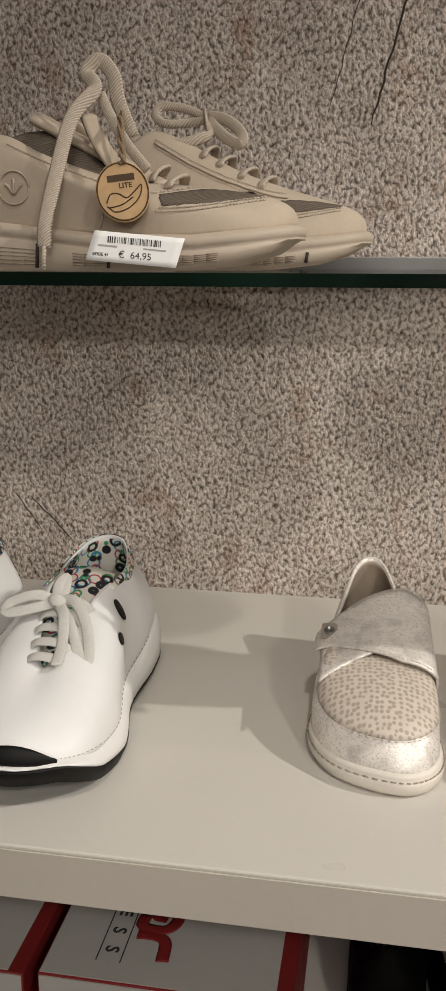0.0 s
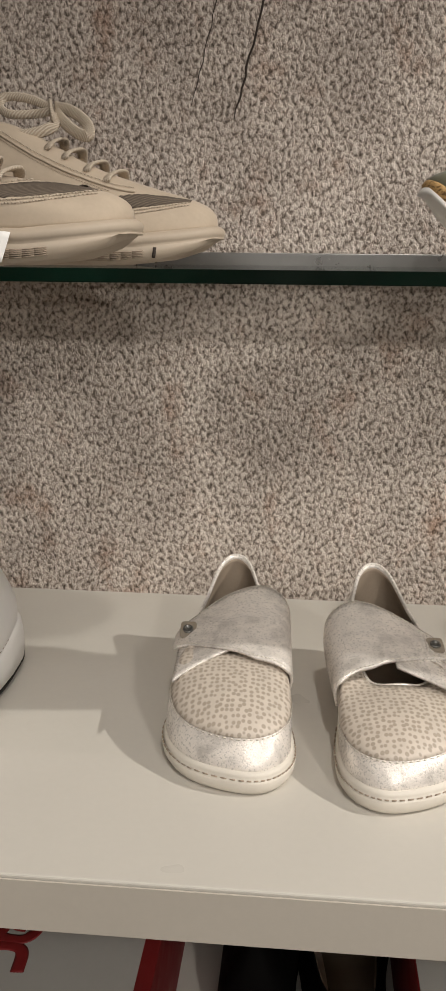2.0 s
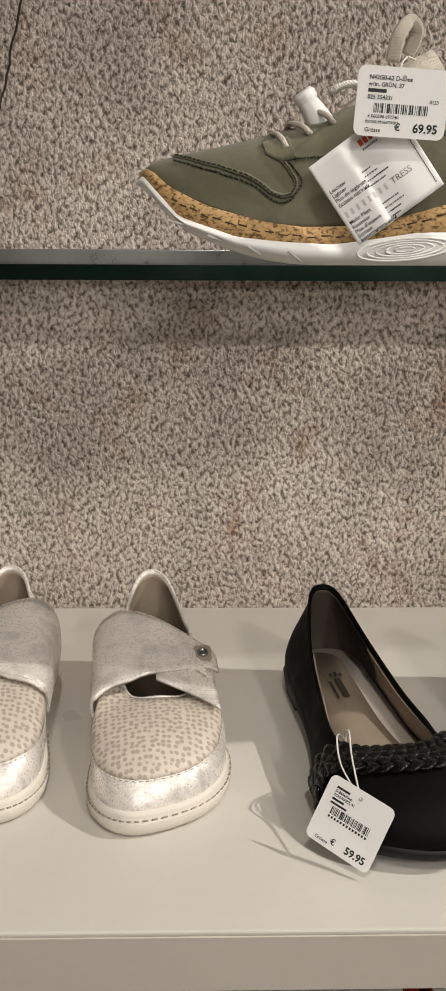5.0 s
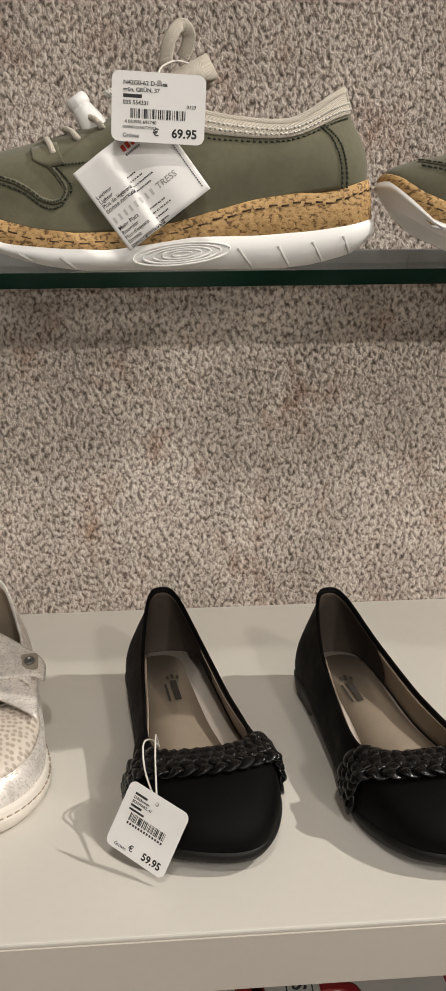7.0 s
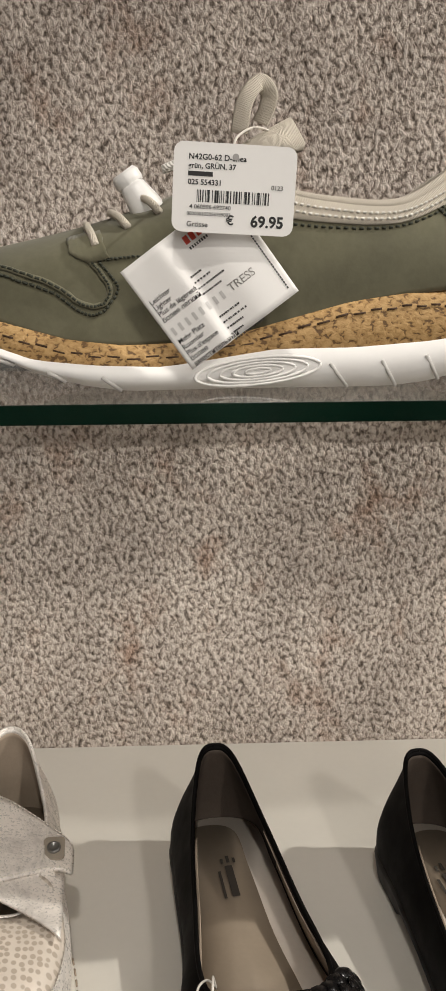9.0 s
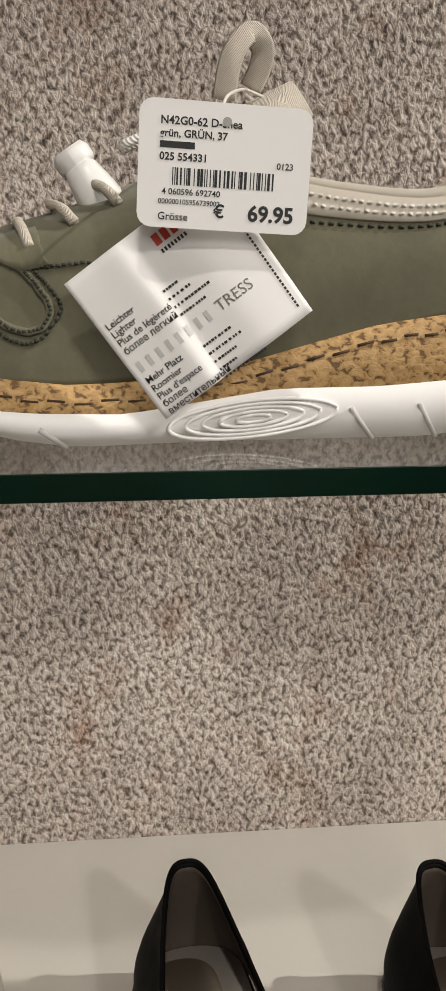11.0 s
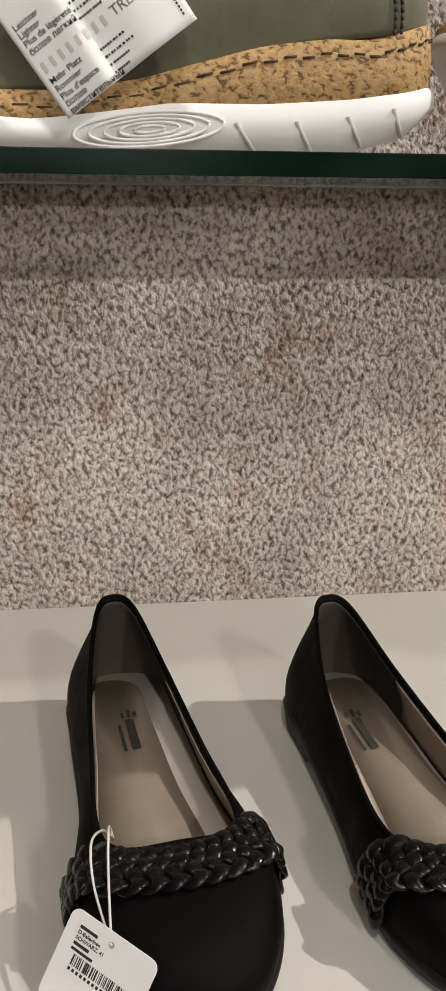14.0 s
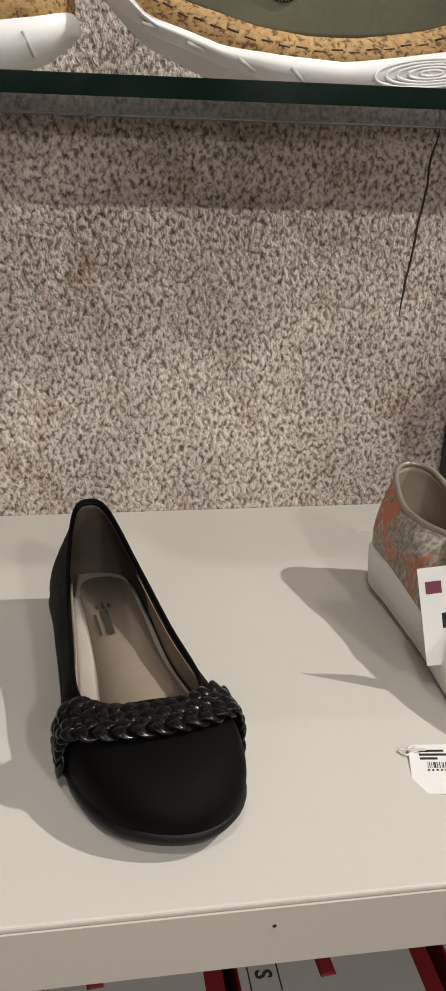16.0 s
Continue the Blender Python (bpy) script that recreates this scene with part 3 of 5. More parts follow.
def price_card(name, m, w, h, price, lines, label, hole=True, code=""):
    """A printed price card with bar code; m is the pose of its centre, facing local +z."""
    t = thing(name, m, label, "price tag", "price tags")
    card("card", w, h, 0.004, t)
    if hole:
        rings_mesh("eyelet", [np.column_stack([rounded(0.0026, 0.0026, 0.0012), np.full(20, z)]) for z in (0.0, 0.0001)], GREY_INK, t, smooth=False).location = (0, h / 2 - 0.005, 0.0001)
    y = h / 2 - 0.0066
    for text, size in lines:
        if text.startswith("#"):
            bars("print_bar", [(-w / 2 + 0.006 + float(text[1:]) / 2, y + size * 0.35, float(text[1:]), size * 0.62)], INK, t, 0.00012)
        else:
            words(text, size, INK, t, pose(-w / 2 + 0.006, y, 0.0001), 0.00006)
        y -= size * 1.08
    rnd = random.Random(len(price) + int(w * 1e5))
    x, strokes = -w * 0.30, []
    while x < w * 0.30:
        b = rnd.choice((0.0003, 0.0005, 0.0008))
        strokes.append((x, y - 0.0012, b, 0.0048))
        x += b / 2 + rnd.choice((0.0005, 0.0008, 0.0011))
    tagged(bars("bar_code", strokes, INK, t, 0.00012), kind="stuff")
    if code:
        words(code, 0.0024, INK, t, pose(-w * 0.36, y - 0.0062, 0.0001), 0.00003)
        words("0123", 0.0025, INK, t, pose(w * 0.30, y + 0.0025, 0.0001), 0.00003)
        words("000000105956739002", 0.0020, INK, t, pose(-w / 2 + 0.006, y - 0.0088, 0.0001), 0.00002)
    else:
        bars("code_digits", [(-w * 0.30 + k * w * 0.048, y - 0.0052, 0.0012, 0.0014) for k in range(13)], INK, t, 0.00012)
    if not price:
        return t
    words(price, 0.0062, INK, t, pose(w / 2 - 0.004, -h / 2 + 0.0032, 0.0001), 0.00018, align="RIGHT")
    words("\u20ac", 0.0050, INK, t, pose(w / 2 - 0.0245, -h / 2 + 0.0036, 0.0001), 0.0001, align="RIGHT")
    words("Gr\u00f6sse", 0.0030, INK, t, pose(-w / 2 + 0.006, -h / 2 + 0.0022, 0.0001), 0.00003)
    return t


# -------- black ballerinas


def ballerina(m, mir, label, braid=True, wide=0.0495, toe=0.12, name="ballerina_shoe", group="pair of black ballerina shoes"):
    t = thing(name, m, label, "shoe", group)
    L, W = 0.272, wide
    top = table((0, 0.020), (0.07, 0.018), (0.13, 0.012), (0.19, 0.010), (0.264, 0.015))
    bot = table((0, 0.0), (0.062, 0.0), (0.064, 0.006), (0.11, 0.004), (0.15, 0.0), (0.21, 0.0), (0.264, 0.007))
    half = [(0, -0.010, 0.088), (0.0118, -0.0185, 0.083), (0.0235, -0.064, 0.060), (0.0310, -0.125, 0.045), (0.0350, -0.175, 0.041), (0.0265, -0.197, 0.043), (0, -0.201, 0.045)]
    low = sym([(0.004, 0.026), (0.004, 0.024), (0.003, 0.018), (0.002, 0.014), (0.003, 0.013), (0.005, 0.017), (0.006, 0.020)])
    upp = sym([(0.003, -0.018), (0.004, -0.018), (0.005, -0.014), (0.004, -0.010), (0.008, -0.003), (0.022, 0.002), (0.034, 0.003)])
    s = Last(outline_points(L, W, top, mir, toe), mirror_top(half, mir), low, upp)
    s.upper("upper", NUBUCK_BLACK, t)
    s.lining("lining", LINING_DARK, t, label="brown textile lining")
    s.sole("outsole", [(-0.0035, lambda y: bot(y)), (-0.001, lambda y: bot(y) + 0.0012), (0.0012, lambda y: top(y) - 0.0035), (0.0016, lambda y: top(y) - 0.0015), (0.0002, lambda y: top(y) + 0.0012)], BLACK_RUBBER, t, "black rubber outsole with low heel")
    for th in ((2.1, 5.1), (9.9, 6.9)):
        s.inside("quarter_lining", th, 0.16, 0.97, LINING, t, label="tan leather quarter lining")
    bed = s.footbed("insole", INSOLE_RIM, t, 0.14, 0.0035, "pale leather insole with tan inset")
    j = int(0.14 * (s.m - 1))
    edge = s.g[:, j] - s.nrm[:, j] * 0.0035
    heart = edge.mean(axis=0)
    inner = heart + (edge - heart) * [0.64, 0.84, 0.84] + [0.006 * mir, 0.008, 0.0036]
    rings_mesh("insole_inset", [inner - [0, 0, 0.004], inner], INSOLE, bed, "tan leather inset with printed mark")
    # printed mark: bars and a small blossom shape, lying on the sloping insole
    ring = s.g[:, int(0.14 * (s.m - 1))] - s.nrm[:, int(0.14 * (s.m - 1))] * 0.0035
    z0, yc, zc = ring[0, 2], ring[:, 1].mean(), ring[:, 2].mean()
    slope = (zc - z0) / (yc - ring[0, 1])
    mark = bars("mark", [(0.000, 0.0, 0.0050, 0.030), (-0.0068, -0.003, 0.0018, 0.026), (0.0005, 0.0215, 0.0022, 0.007), (-0.0035, 0.020, 0.0018, 0.005), (0.0045, 0.020, 0.0018, 0.005)], MARK_INK, bed, 0.0)
    y = -0.078
    mark.matrix_local = pose(0.0, y, z0 + slope * (y - ring[0, 1]) + 0.0046, math.degrees(math.atan(slope)), 0, 0)
    sweep("topline_binding", np.vstack([s.hi, s.hi[:2]]) + [0, 0, 0.0002], 0.0014, 0.0014, NUBUCK_BLACK, t, sides=6)
    if not braid:
        return t
    pieces = []
    path = [(4.02, 0.03), (4.25, 0.45), (4.72, 0.72), (5.35, 0.80), (6, 0.82), (6.7, 0.81), (7.43, 0.74), (7.93, 0.46), (8.18, 0.03)]
    n = 190
    mid, top_ = s.line(path, n, 0.0026), s.line(path, n, 0.0126)
    for _ in range(6):
        mid[1:-1], top_[1:-1] = (mid[:-2] + 2 * mid[1:-1] + mid[2:]) / 4, (top_[:-2] + 2 * top_[1:-1] + top_[2:]) / 4
    tan = np.gradient(mid, axis=0)
    run = np.concatenate([[0], np.cumsum(np.linalg.norm(np.diff(mid, axis=0), axis=1))])
    tan /= np.linalg.norm(tan, axis=1, keepdims=True)
    nrm = (top_ - mid) / np.linalg.norm(top_ - mid, axis=1, keepdims=True)
    side = np.cross(nrm, tan)
    for strand in range(5):
        ph = 2 * math.pi * (run / 0.043 + strand / 5)
        across = 0.0102 * np.arcsin(0.96 * np.sin(ph)) / math.asin(0.96)
        p = mid + side * across[:, None] + nrm * (0.0017 * np.sin(4 * ph) + 0.0004)[:, None]
        pieces.append(tube_piece(p, 0.0041, 0.0014, nrm, 8))
    tagged(joined("braid", pieces, BLACK_GLOSS, t, "glossy black woven leather braid"), kind="stuff")
    return t


ballerina(pose(0.1385, -0.166, 0, 0, 0, 8), -1, "black nubuck ballerina with glossy braid and hanging price tag", toe=-0.1)
ballerina(pose(0.2785, -0.181, 0, 0, 0, 8.0), 1, "black nubuck ballerina with glossy woven braid on cream shelf", wide=0.0465, toe=0.22)

# -------- silver shoes with hook strap


def silver_shoe(m, mir, label, gap):
    t = thing("strap_shoe", m, label, "shoe", "pair of silver strap shoes")
    L, W = 0.2445, 0.0465
    top = table((0, 0.019), (0.10, 0.0175), (0.17, 0.0145), (0.243, 0.0165))
    half = [(0, -0.008, 0.096), (0.0130, -0.0175, 0.090), (0.0245, -0.055, 0.070), (0.0285, -0.085, 0.066), (0.0275, -0.125, 0.063), (0.021, -0.149 if gap else -0.138, 0.060 - gap), (0, -0.157 if gap else -0.144, 0.062 - gap)]
    low = sym([(0.005, 0.026), (0.005, 0.024), (0.006, 0.020), (0.005, 0.018), (0.003, 0.018), (-0.001, 0.019), (-0.002, 0.021)])
    upp = sym([(0.004, -0.020), (0.006, -0.020), (0.009, -0.016), (0.010, -0.010), (0.016, -0.002), (0.034, 0.003), (0.046, 0.000)])
    s = Last(outline_points(L, W, top, mir, 0.42), mirror_top(half, mir), low, upp)
    s.upper("upper", SILVER, t)
    s.lining("lining", LINING, t, label="beige textile lining")
    s.footbed("insole", INSOLE, t, 0.16, 0.0035)
    s.panel("vamp", (4.25, 7.75), lambda k: 0.30 + 0.16 * abs(2 * k - 1) ** 3, 0.985, DOTS, t, 0.0009, 40, 14, "cream leather vamp printed with brown dots")
    s.stitches("vamp_stitching", [(4.2, 0.48), (4.6, 0.36), (5.2, 0.30), (6, 0.285), (6.8, 0.30), (7.4, 0.36), (7.8, 0.48)], CREAM_SOLE, t, 46)
    s.sole("outsole", [(-0.003, lambda y: 0.0), (0.0015, lambda y: 0.002), (0.0034, lambda y: 0.005), (0.0040, lambda y: top(y) - 0.006), (0.0036, lambda y: top(y) - 0.0045), (0.0020, lambda y: top(y) - 0.0040), (0.0028, lambda y: top(y) - 0.0015), (0.0010, lambda y: top(y) + 0.0015)], CREAM_SOLE, t, "cream rubber outsole with stitched rim")
    rim = np.vstack([s.lo, s.lo[:1]]) + 0.0036 * np.vstack([s.out, s.out[:1]])
    pieces = []
    for k in range(int(s.n * 0.30), int(s.n * 0.72)):
        a, b = rim[k], rim[k + 1]
        pieces.append(tube_piece(np.array([a, a + (b - a) * 0.6]) + [0, 0, -0.0035], 0.0006, 0.0006, (0, 0, 1), 4))
    tagged(joined("rim_stitching", pieces, LINING, t), kind="stuff")
    sweep("collar_binding", np.vstack([s.hi, s.hi[:2]]), 0.0013, 0.0013, SILVER, t, sides=6)
    peak = 0.0 if gap == 0 else -0.005
    section = open_curve([(0.0455, 0.028, 0), (0.0485, 0.054, 0), (0.0450, 0.0765 + peak, 0), (0.031, 0.0865 + peak, 0), (0.012, 0.0875 + peak, 0), (-0.010, 0.0800 + peak, 0), (-0.028, 0.0710 + peak / 2, 0), (-0.0415, 0.0620, 0), (-0.0485, 0.052, 0)], 81)

    def arch(a, y, lift=0.0):
        """The strap's cross-section from the inner flank over the instep, sinking towards the toe."""
        k = min(max(a, 0), 1) * 80
        i = min(int(k), 79)
        x, z, _ = section[i] + (section[i + 1] - section[i]) * (k - i)
        return np.array([mir * (x * (1 + lift * 14)), y, 0.028 + (z - 0.028) * (1 - (4.1 - 5.0 * max(0, a - 0.45)) * (-y - 0.068)) + lift])

    front_edge = table((0, 0.152), (0.25, 0.168), (0.45, 0.163), (0.62, 0.149), (0.8, 0.134), (0.93, 0.128), (1, 0.122))
    rear_edge = table((0, 0.085), (0.2, 0.074), (0.4, 0.066), (0.6, 0.073), (0.8, 0.092), (0.93, 0.100), (1, 0.108))
    g = np.zeros((34, 12, 3))
    for i in range(34):
        a = 0.02 + 0.93 * i / 33
        front = -front_edge(-a) + gap * 0.9 * math.sin(math.pi * a)
        rear = -rear_edge(-a)
        for j in range(12):
            g[i, j] = arch(a, rear + (front - rear) * j / 11, 0.001)
    n = grid_normals(g, False)
    strap = solid_grid("strap", g if n[15, 5, 2] > 0 else g[::-1], 0.0022, SILVER, t, "silver crackled hook strap")
    pieces = []
    for edge, inset in ((11, 10), (0, 1)):
        line = g[:, edge] * 0.75 + g[:, inset] * 0.25 + [0, 0, 0.0004]
        line = open_curve(line, 130)
        pieces += [tube_piece(np.array([line[k], line[k + 2]]), 0.0004, 0.0004, (0, 0, 1), 4) for k in range(0, 126, 3)]
    tagged(joined("strap_stitching", pieces, CREAM_SOLE, strap), kind="stuff")
    # small tongue flap under the strap
    f = np.zeros((10, 8, 3))
    for i in range(10):
        for j in range(8):
            f[i, j] = arch(0.56 + 0.33 * i / 9, -0.128 - (0.022 + 0.030 * i / 9) * j / 7, -0.0012)
    nf = grid_normals(f, False)
    solid_grid("flap", f if nf[5, 4, 2] > 0 else f[::-1], 0.0018, SILVER, t)
    c = arch(0.80, -0.113, 0.0022)
    e1, e2 = arch(0.82, -0.113, 0.0022) - c, arch(0.80, -0.119, 0.0022) - c
    nn = np.cross(e1, e2)
    nn = nn * (1 if nn[2] > 0 else -1)
    rot = Vector(nn).to_track_quat("Z", "Y").to_matrix().to_4x4()
    badge = rings_mesh("badge", [np.column_stack([rounded(0.013, 0.017, 0.003), np.full(20, z)]) for z in (0.0, 0.0010)], GOLD_TRIM, strap, "small pale metal badge with button", smooth=False)
    badge.matrix_local = Matrix.Translation(c) @ rot
    ring = [np.column_stack([rounded(2 * r, 2 * r, r * 0.99), np.full(20, z)]) for r, z in ((0.0042, 0.001), (0.0042, 0.0024), (0.0030, 0.0028), (0.0026, 0.0018))]
    rings_mesh("button", ring, STEEL, badge, "dark metal snap button")
    return t


silver_shoe(pose(-0.1275, -0.139, 0, 0, 0, 2.5), 1, "silver crackled leather shoe with closed hook strap", 0.0)
silver_shoe(pose(-0.0055, -0.150, 0, 0, 0, 5.0), -1, "silver crackled leather shoe with gap below strap", 0.010)


# -------- olive sneakers on the glass shelf


def olive_sneaker(m, mir, label):
    t = thing("olive_sneaker", m, label, "shoe", "pair of olive sneakers")
    L, W = 0.269, 0.046
    zb = table((0, 0.014), (0.012, 0.008), (0.036, 0.002), (0.055, 0.0), (0.175, 0.0), (0.195, 0.003), (0.2127, 0.0075), (0.2438, 0.0195), (0.260, 0.033), (0.269, 0.043))
    zt = table((0, 0.028), (0.013, 0.0245), (0.036, 0.0211), (0.0716, 0.0185), (0.107, 0.0182), (0.132, 0.0145), (0.158, 0.0110), (0.1875, 0.0122), (0.2147, 0.0148), (0.248, 0.0262), (0.2646, 0.0445), (0.270, 0.0505))
    zc = table((0, 0.052), (0.012, 0.0475), (0.027, 0.0425), (0.046, 0.0425), (0.072, 0.0393), (0.095, 0.0333), (0.12, 0.0262), (0.153, 0.0212), (0.176, 0.0205), (0.2, 0.0232), (0.232, 0.0319), (0.254, 0.0430), (0.2644, 0.0525), (0.270, 0.0560))
    half = [(0, -0.015, 0.104), (0.0135, -0.023, 0.0990), (0.025, -0.050, 0.0835), (0.0265, -0.085, 0.0845), (0.022, -0.115, 0.0910), (0.012, -0.132, 0.0955), (0, -0.137, 0.097)]
    low = sym([(0.004, 0.022), (0.004, 0.020), (0.003, 0.016), (0.003, 0.018), (0.000, 0.018), (0.001, 0.014), (0.002, 0.012)])
    upp = sym([(0.004, -0.022), (0.006, -0.020), (0.010, -0.014), (0.012, -0.010), (0.016, -0.010), (0.050, -0.028), (0.070, -0.034)])
    s = Last(outline_points(L, W, lambda y: zc(y) - 0.001, mir, 0.05), mirror_top(half, mir), low, upp)
    s.upper("upper", GREEN, t)
    s.lining("lining", KNIT, t, label="cream knitted lining")
    s.sole("cork_midsole", [(0.0, lambda y: zt(y) - 0.003), (0.0035, lambda y: zt(y) - 0.001), (0.0032, lambda y: (zt(y) + zc(y)) / 2), (0.0018, lambda y: zc(y) - 0.0008), (0.0002, lambda y: zc(y) + 0.0006)], CORK, t, "brown flecked cork midsole")
    sole = s.sole("outsole", [(-0.010, zb), (-0.004, lambda y: zb(y) + 0.0006), (0.003, lambda y: zb(y) * 0.8 + zt(y) * 0.2 + 0.001), (0.0060, lambda y: (zb(y) + zt(y)) / 2), (0.0052, lambda y: zt(y) - 0.0015), (0.0028, lambda y: zt(y) + 0.0012)], WHITE_SOLE, t, "white foam outsole with grooves")
    # grooves across the white edge, their shade painted as grey strips
    lo, out = s.lo + s.out * 0.0062, s.out
    dark = []
    for k in range(s.n):
        y = lo[k, 1]
        if k % 3 == 0 and -0.252 < y < -0.155 or (k % 3 == 0 and -0.085 < y < -0.012):
            a = np.array([*lo[k, :2], zb(y) + 0.0012]) - out[k] * 0.0032
            b = np.array([*lo[(k + 1) % s.n, :2], zt(y) * 0.65 + zb(y) * 0.35]) - out[k] * 0.0001
            dark.append(tube_piece(np.array([a, (a + b) / 2, b]), 0.0009, 0.0012, out[k], 6))
    tagged(joined("groove", dark, groove_shade, sole), kind="stuff")
    for side in (1, -1):
        pieces = []
        for r in (1.0, 0.80, 0.60, 0.40, 0.2):
            pts = []
            for q in np.linspace(0, 2 * np.pi, 40):
                y = -0.116 + 0.0285 * r * math.cos(q) - 0.004 * r * math.sin(q)
                order = np.argsort(abs(s.lo[:, 1] - y) + (s.lo[:, 0] * side < 0) * 9)[:2]
                p, e = s.lo[order].mean(0), s.out[order].mean(0)
                pts.append((p[0] + e[0] * 0.0056, y, 0.0090 + 0.0056 * r * math.sin(q) + 0.0034 * r * math.cos(q)))
            pts = np.array(pts)
            pts[1:-1] = (pts[:-2] + 2 * pts[1:-1] + pts[2:]) / 4
            pieces.append(tube_piece(pts, 0.0007, 0.0011, (side, 0, 0), 6))
        tagged(joined("sole_ripple", pieces, WHITE_SOLE, sole), kind="stuff")
    # dark thread in the cork and a plain rim above it
    rim = np.array([(*(s.lo[k] + s.out[k] * 0.0030)[:2], zc(s.lo[k, 1]) - 0.0050) for k in range(s.n)])
    rim = closed_curve(rim, s.n * 3)
    pieces = [tube_piece(np.array([rim[k], rim[(k + 2) % len(rim)]]) + [0, 0, 0.0004 * (-1) ** (k // 3)], 0.0003, 0.0005, (0, 0, 1), 5) for k in range(0, len(rim), 3)]
    tagged(joined("cork_seam", pieces, WOOD_BURNT, t), kind="stuff")
    # seams and panels of both flanks
    for a, b in ((0, 1), (12, -1)):
        th = lambda v: a + b * v
        sd = mir * b
        s.panel("collar_band", (th(0.0), th(4.15)), 0.77, 1.0, KNIT, t, 0.0014, 50, 6, "cream knitted collar band")
        rib = s.line([(th(v), 0.992) for v in (0.0, 1, 2, 3, 4.1)], 60, 0.0004)
        sweep("collar_rib", rib, 0.0021, 0.0021, KNIT, t, "cream padded collar edge", up=(sd, 0, 0.25), sides=8)
        for level in (0.81, 0.87):
            s.stitches("collar_stitching", [(th(v), level) for v in (0.1, 1, 2, 3, 4.1)], WHITE_LACE, t, 52, 0.0022, 0.0006)
        s.stitches("edge_stitching", [(th(v), 0.735) for v in (0.75, 1, 2, 3, 4)], GREEN_DARK, t, 48, 0.0006, 0.0006)
        for d in (0.0, 0.0034):
            s.seam("heel_seam", [(0.0335 - d, 0.0815), (0.0255 - d, 0.0735), (0.0215 - d, 0.062), (0.0200 - d, 0.0445)], sd, GREEN_DARK, t, 20, 0.0006, 0.0006, 0.8)
        toe = [(0.2504, 0.0622), (0.236, 0.0575), (0.2213, 0.0530), (0.2054, 0.0475), (0.1935, 0.0392), (0.1850, 0.0388), (0.1812, 0.0450), (0.1850, 0.0525), (0.1890, 0.0570)]
        sweep("toe_ridge", s.trace(toe, sd, 70, 0.0004), 0.0014, 0.0009, GREEN, t, "overlapping nubuck edge", up=(sd, 0, 0.6), sides=8)
        s.seam("toe_seam", toe, sd, GREEN_DARK, t, 42, 0.0012, 0.0006, 0.8)
        s.seam("toe_seam", [(l + 0.0006 - 0.004 * (k > 5), z - 0.0034 * (k < 6)) for k, (l, z) in enumerate(toe)], sd, GREEN_DARK, t, 44, 0.0008, 0.0006, 0.8)
        s.seam("vamp_seam", [(0.1880, 0.0575), (0.180, 0.0585), (0.170, 0.0595), (0.158, 0.0605)], sd, GREEN_DARK, t, 16, 0.0008, 0.0005, 0.8)
        s.patch("eyelet_tab", [(0.1985, 0.0605), (0.1900, 0.0570), (0.1810, 0.0590)], [(0.2000, 0.0665), (0.1940, 0.0690), (0.1855, 0.0700)], sd, GREEN, t, 0.0014, 16, 6, "small sewn eyelet tab")
    # elastic laces from eyelet to eyelet over the tongue
    for (l0, z0), (l1, z1) in (((0.1866, 0.0640), (0.1922, 0.0735)), ((0.1724, 0.0715), (0.1816, 0.0795)), ((0.1587, 0.0782), (0.1675, 0.0865))):
        p, q = s.on_side(l0, z0, 1, 0.0008), s.on_side(l0, z0, -1, 0.0008)
        up = np.array([p[0] * 0.62, -l1, z1])
        pts = open_curve([p, (p + up) / 2 + [0.002, 0, 0.0012], up, (0, -l1 - 0.001, z1 + 0.002), up * [-1, 1, 1], (q + up * [-1, 1, 1]) / 2 + [-0.002, 0, 0.0012], q], 40)
        sweep("elastic_lace", pts, 0.0017, 0.0017, KNIT, t, "cream elastic lace", sides=8)
    # tongue and pull loop
    g = np.zeros((14, 9, 3))
    for i in range(14):
        k = i / 13
        y, z = -0.168 + 0.070 * k, 0.076 + 0.048 * k + 0.005 * math.sin(3 * k)
        for j in range(9):
            v = (j - 4) / 4
            g[i, j] = (v * (0.017 + 0.005 * k) * (1 - 0.35 * max(0, k - 0.8) / 0.2), y + 0.006 * v * v, z - 0.008 * v * v - (0.006 * v * v if k > 0.85 else 0))
    n = grid_normals(g, False)
    tongue = solid_grid("tongue", g if n[6, 4, 2] > 0 else g[::-1], 0.005, KNIT, t, "cream knitted tongue")
    loop = open_curve([(0.010, -0.1225, 0.116), (0.010, -0.1195, 0.130), (0.007, -0.1130, 0.1385), (0.003, -0.1080, 0.1345), (0.001, -0.1090, 0.128), (0.000, -0.1120, 0.122)], 30)
    sweep("pull_loop", loop, 0.0042, 0.0007, KNIT, tongue, "cream ribbon pull loop", up=(1, -0.35, 0.1), sides=8)
    # cord stopper
    st = thing("stopper", pose(0, 0, 0), "", "")
    st.parent = t
    for key in list(st.keys()):
        del st[key]
    body = [np.column_stack([rounded(0.020 * k, 0.013 * k, 0.006 * k), np.full(20, z)]) for k, z in ((0.75, -0.010), (1.1, -0.008), (1.0, 0.000), (0.80, 0.007), (0.66, 0.009))]
    b = rings_mesh("body", body, WHITE_PLASTIC, st, "white plastic cord stopper")
    b.matrix_local = pose(mir * 0.014, -0.1670, 0.0850, 34, 10 * mir, 0) @ Matrix.Scale(1.12, 4)
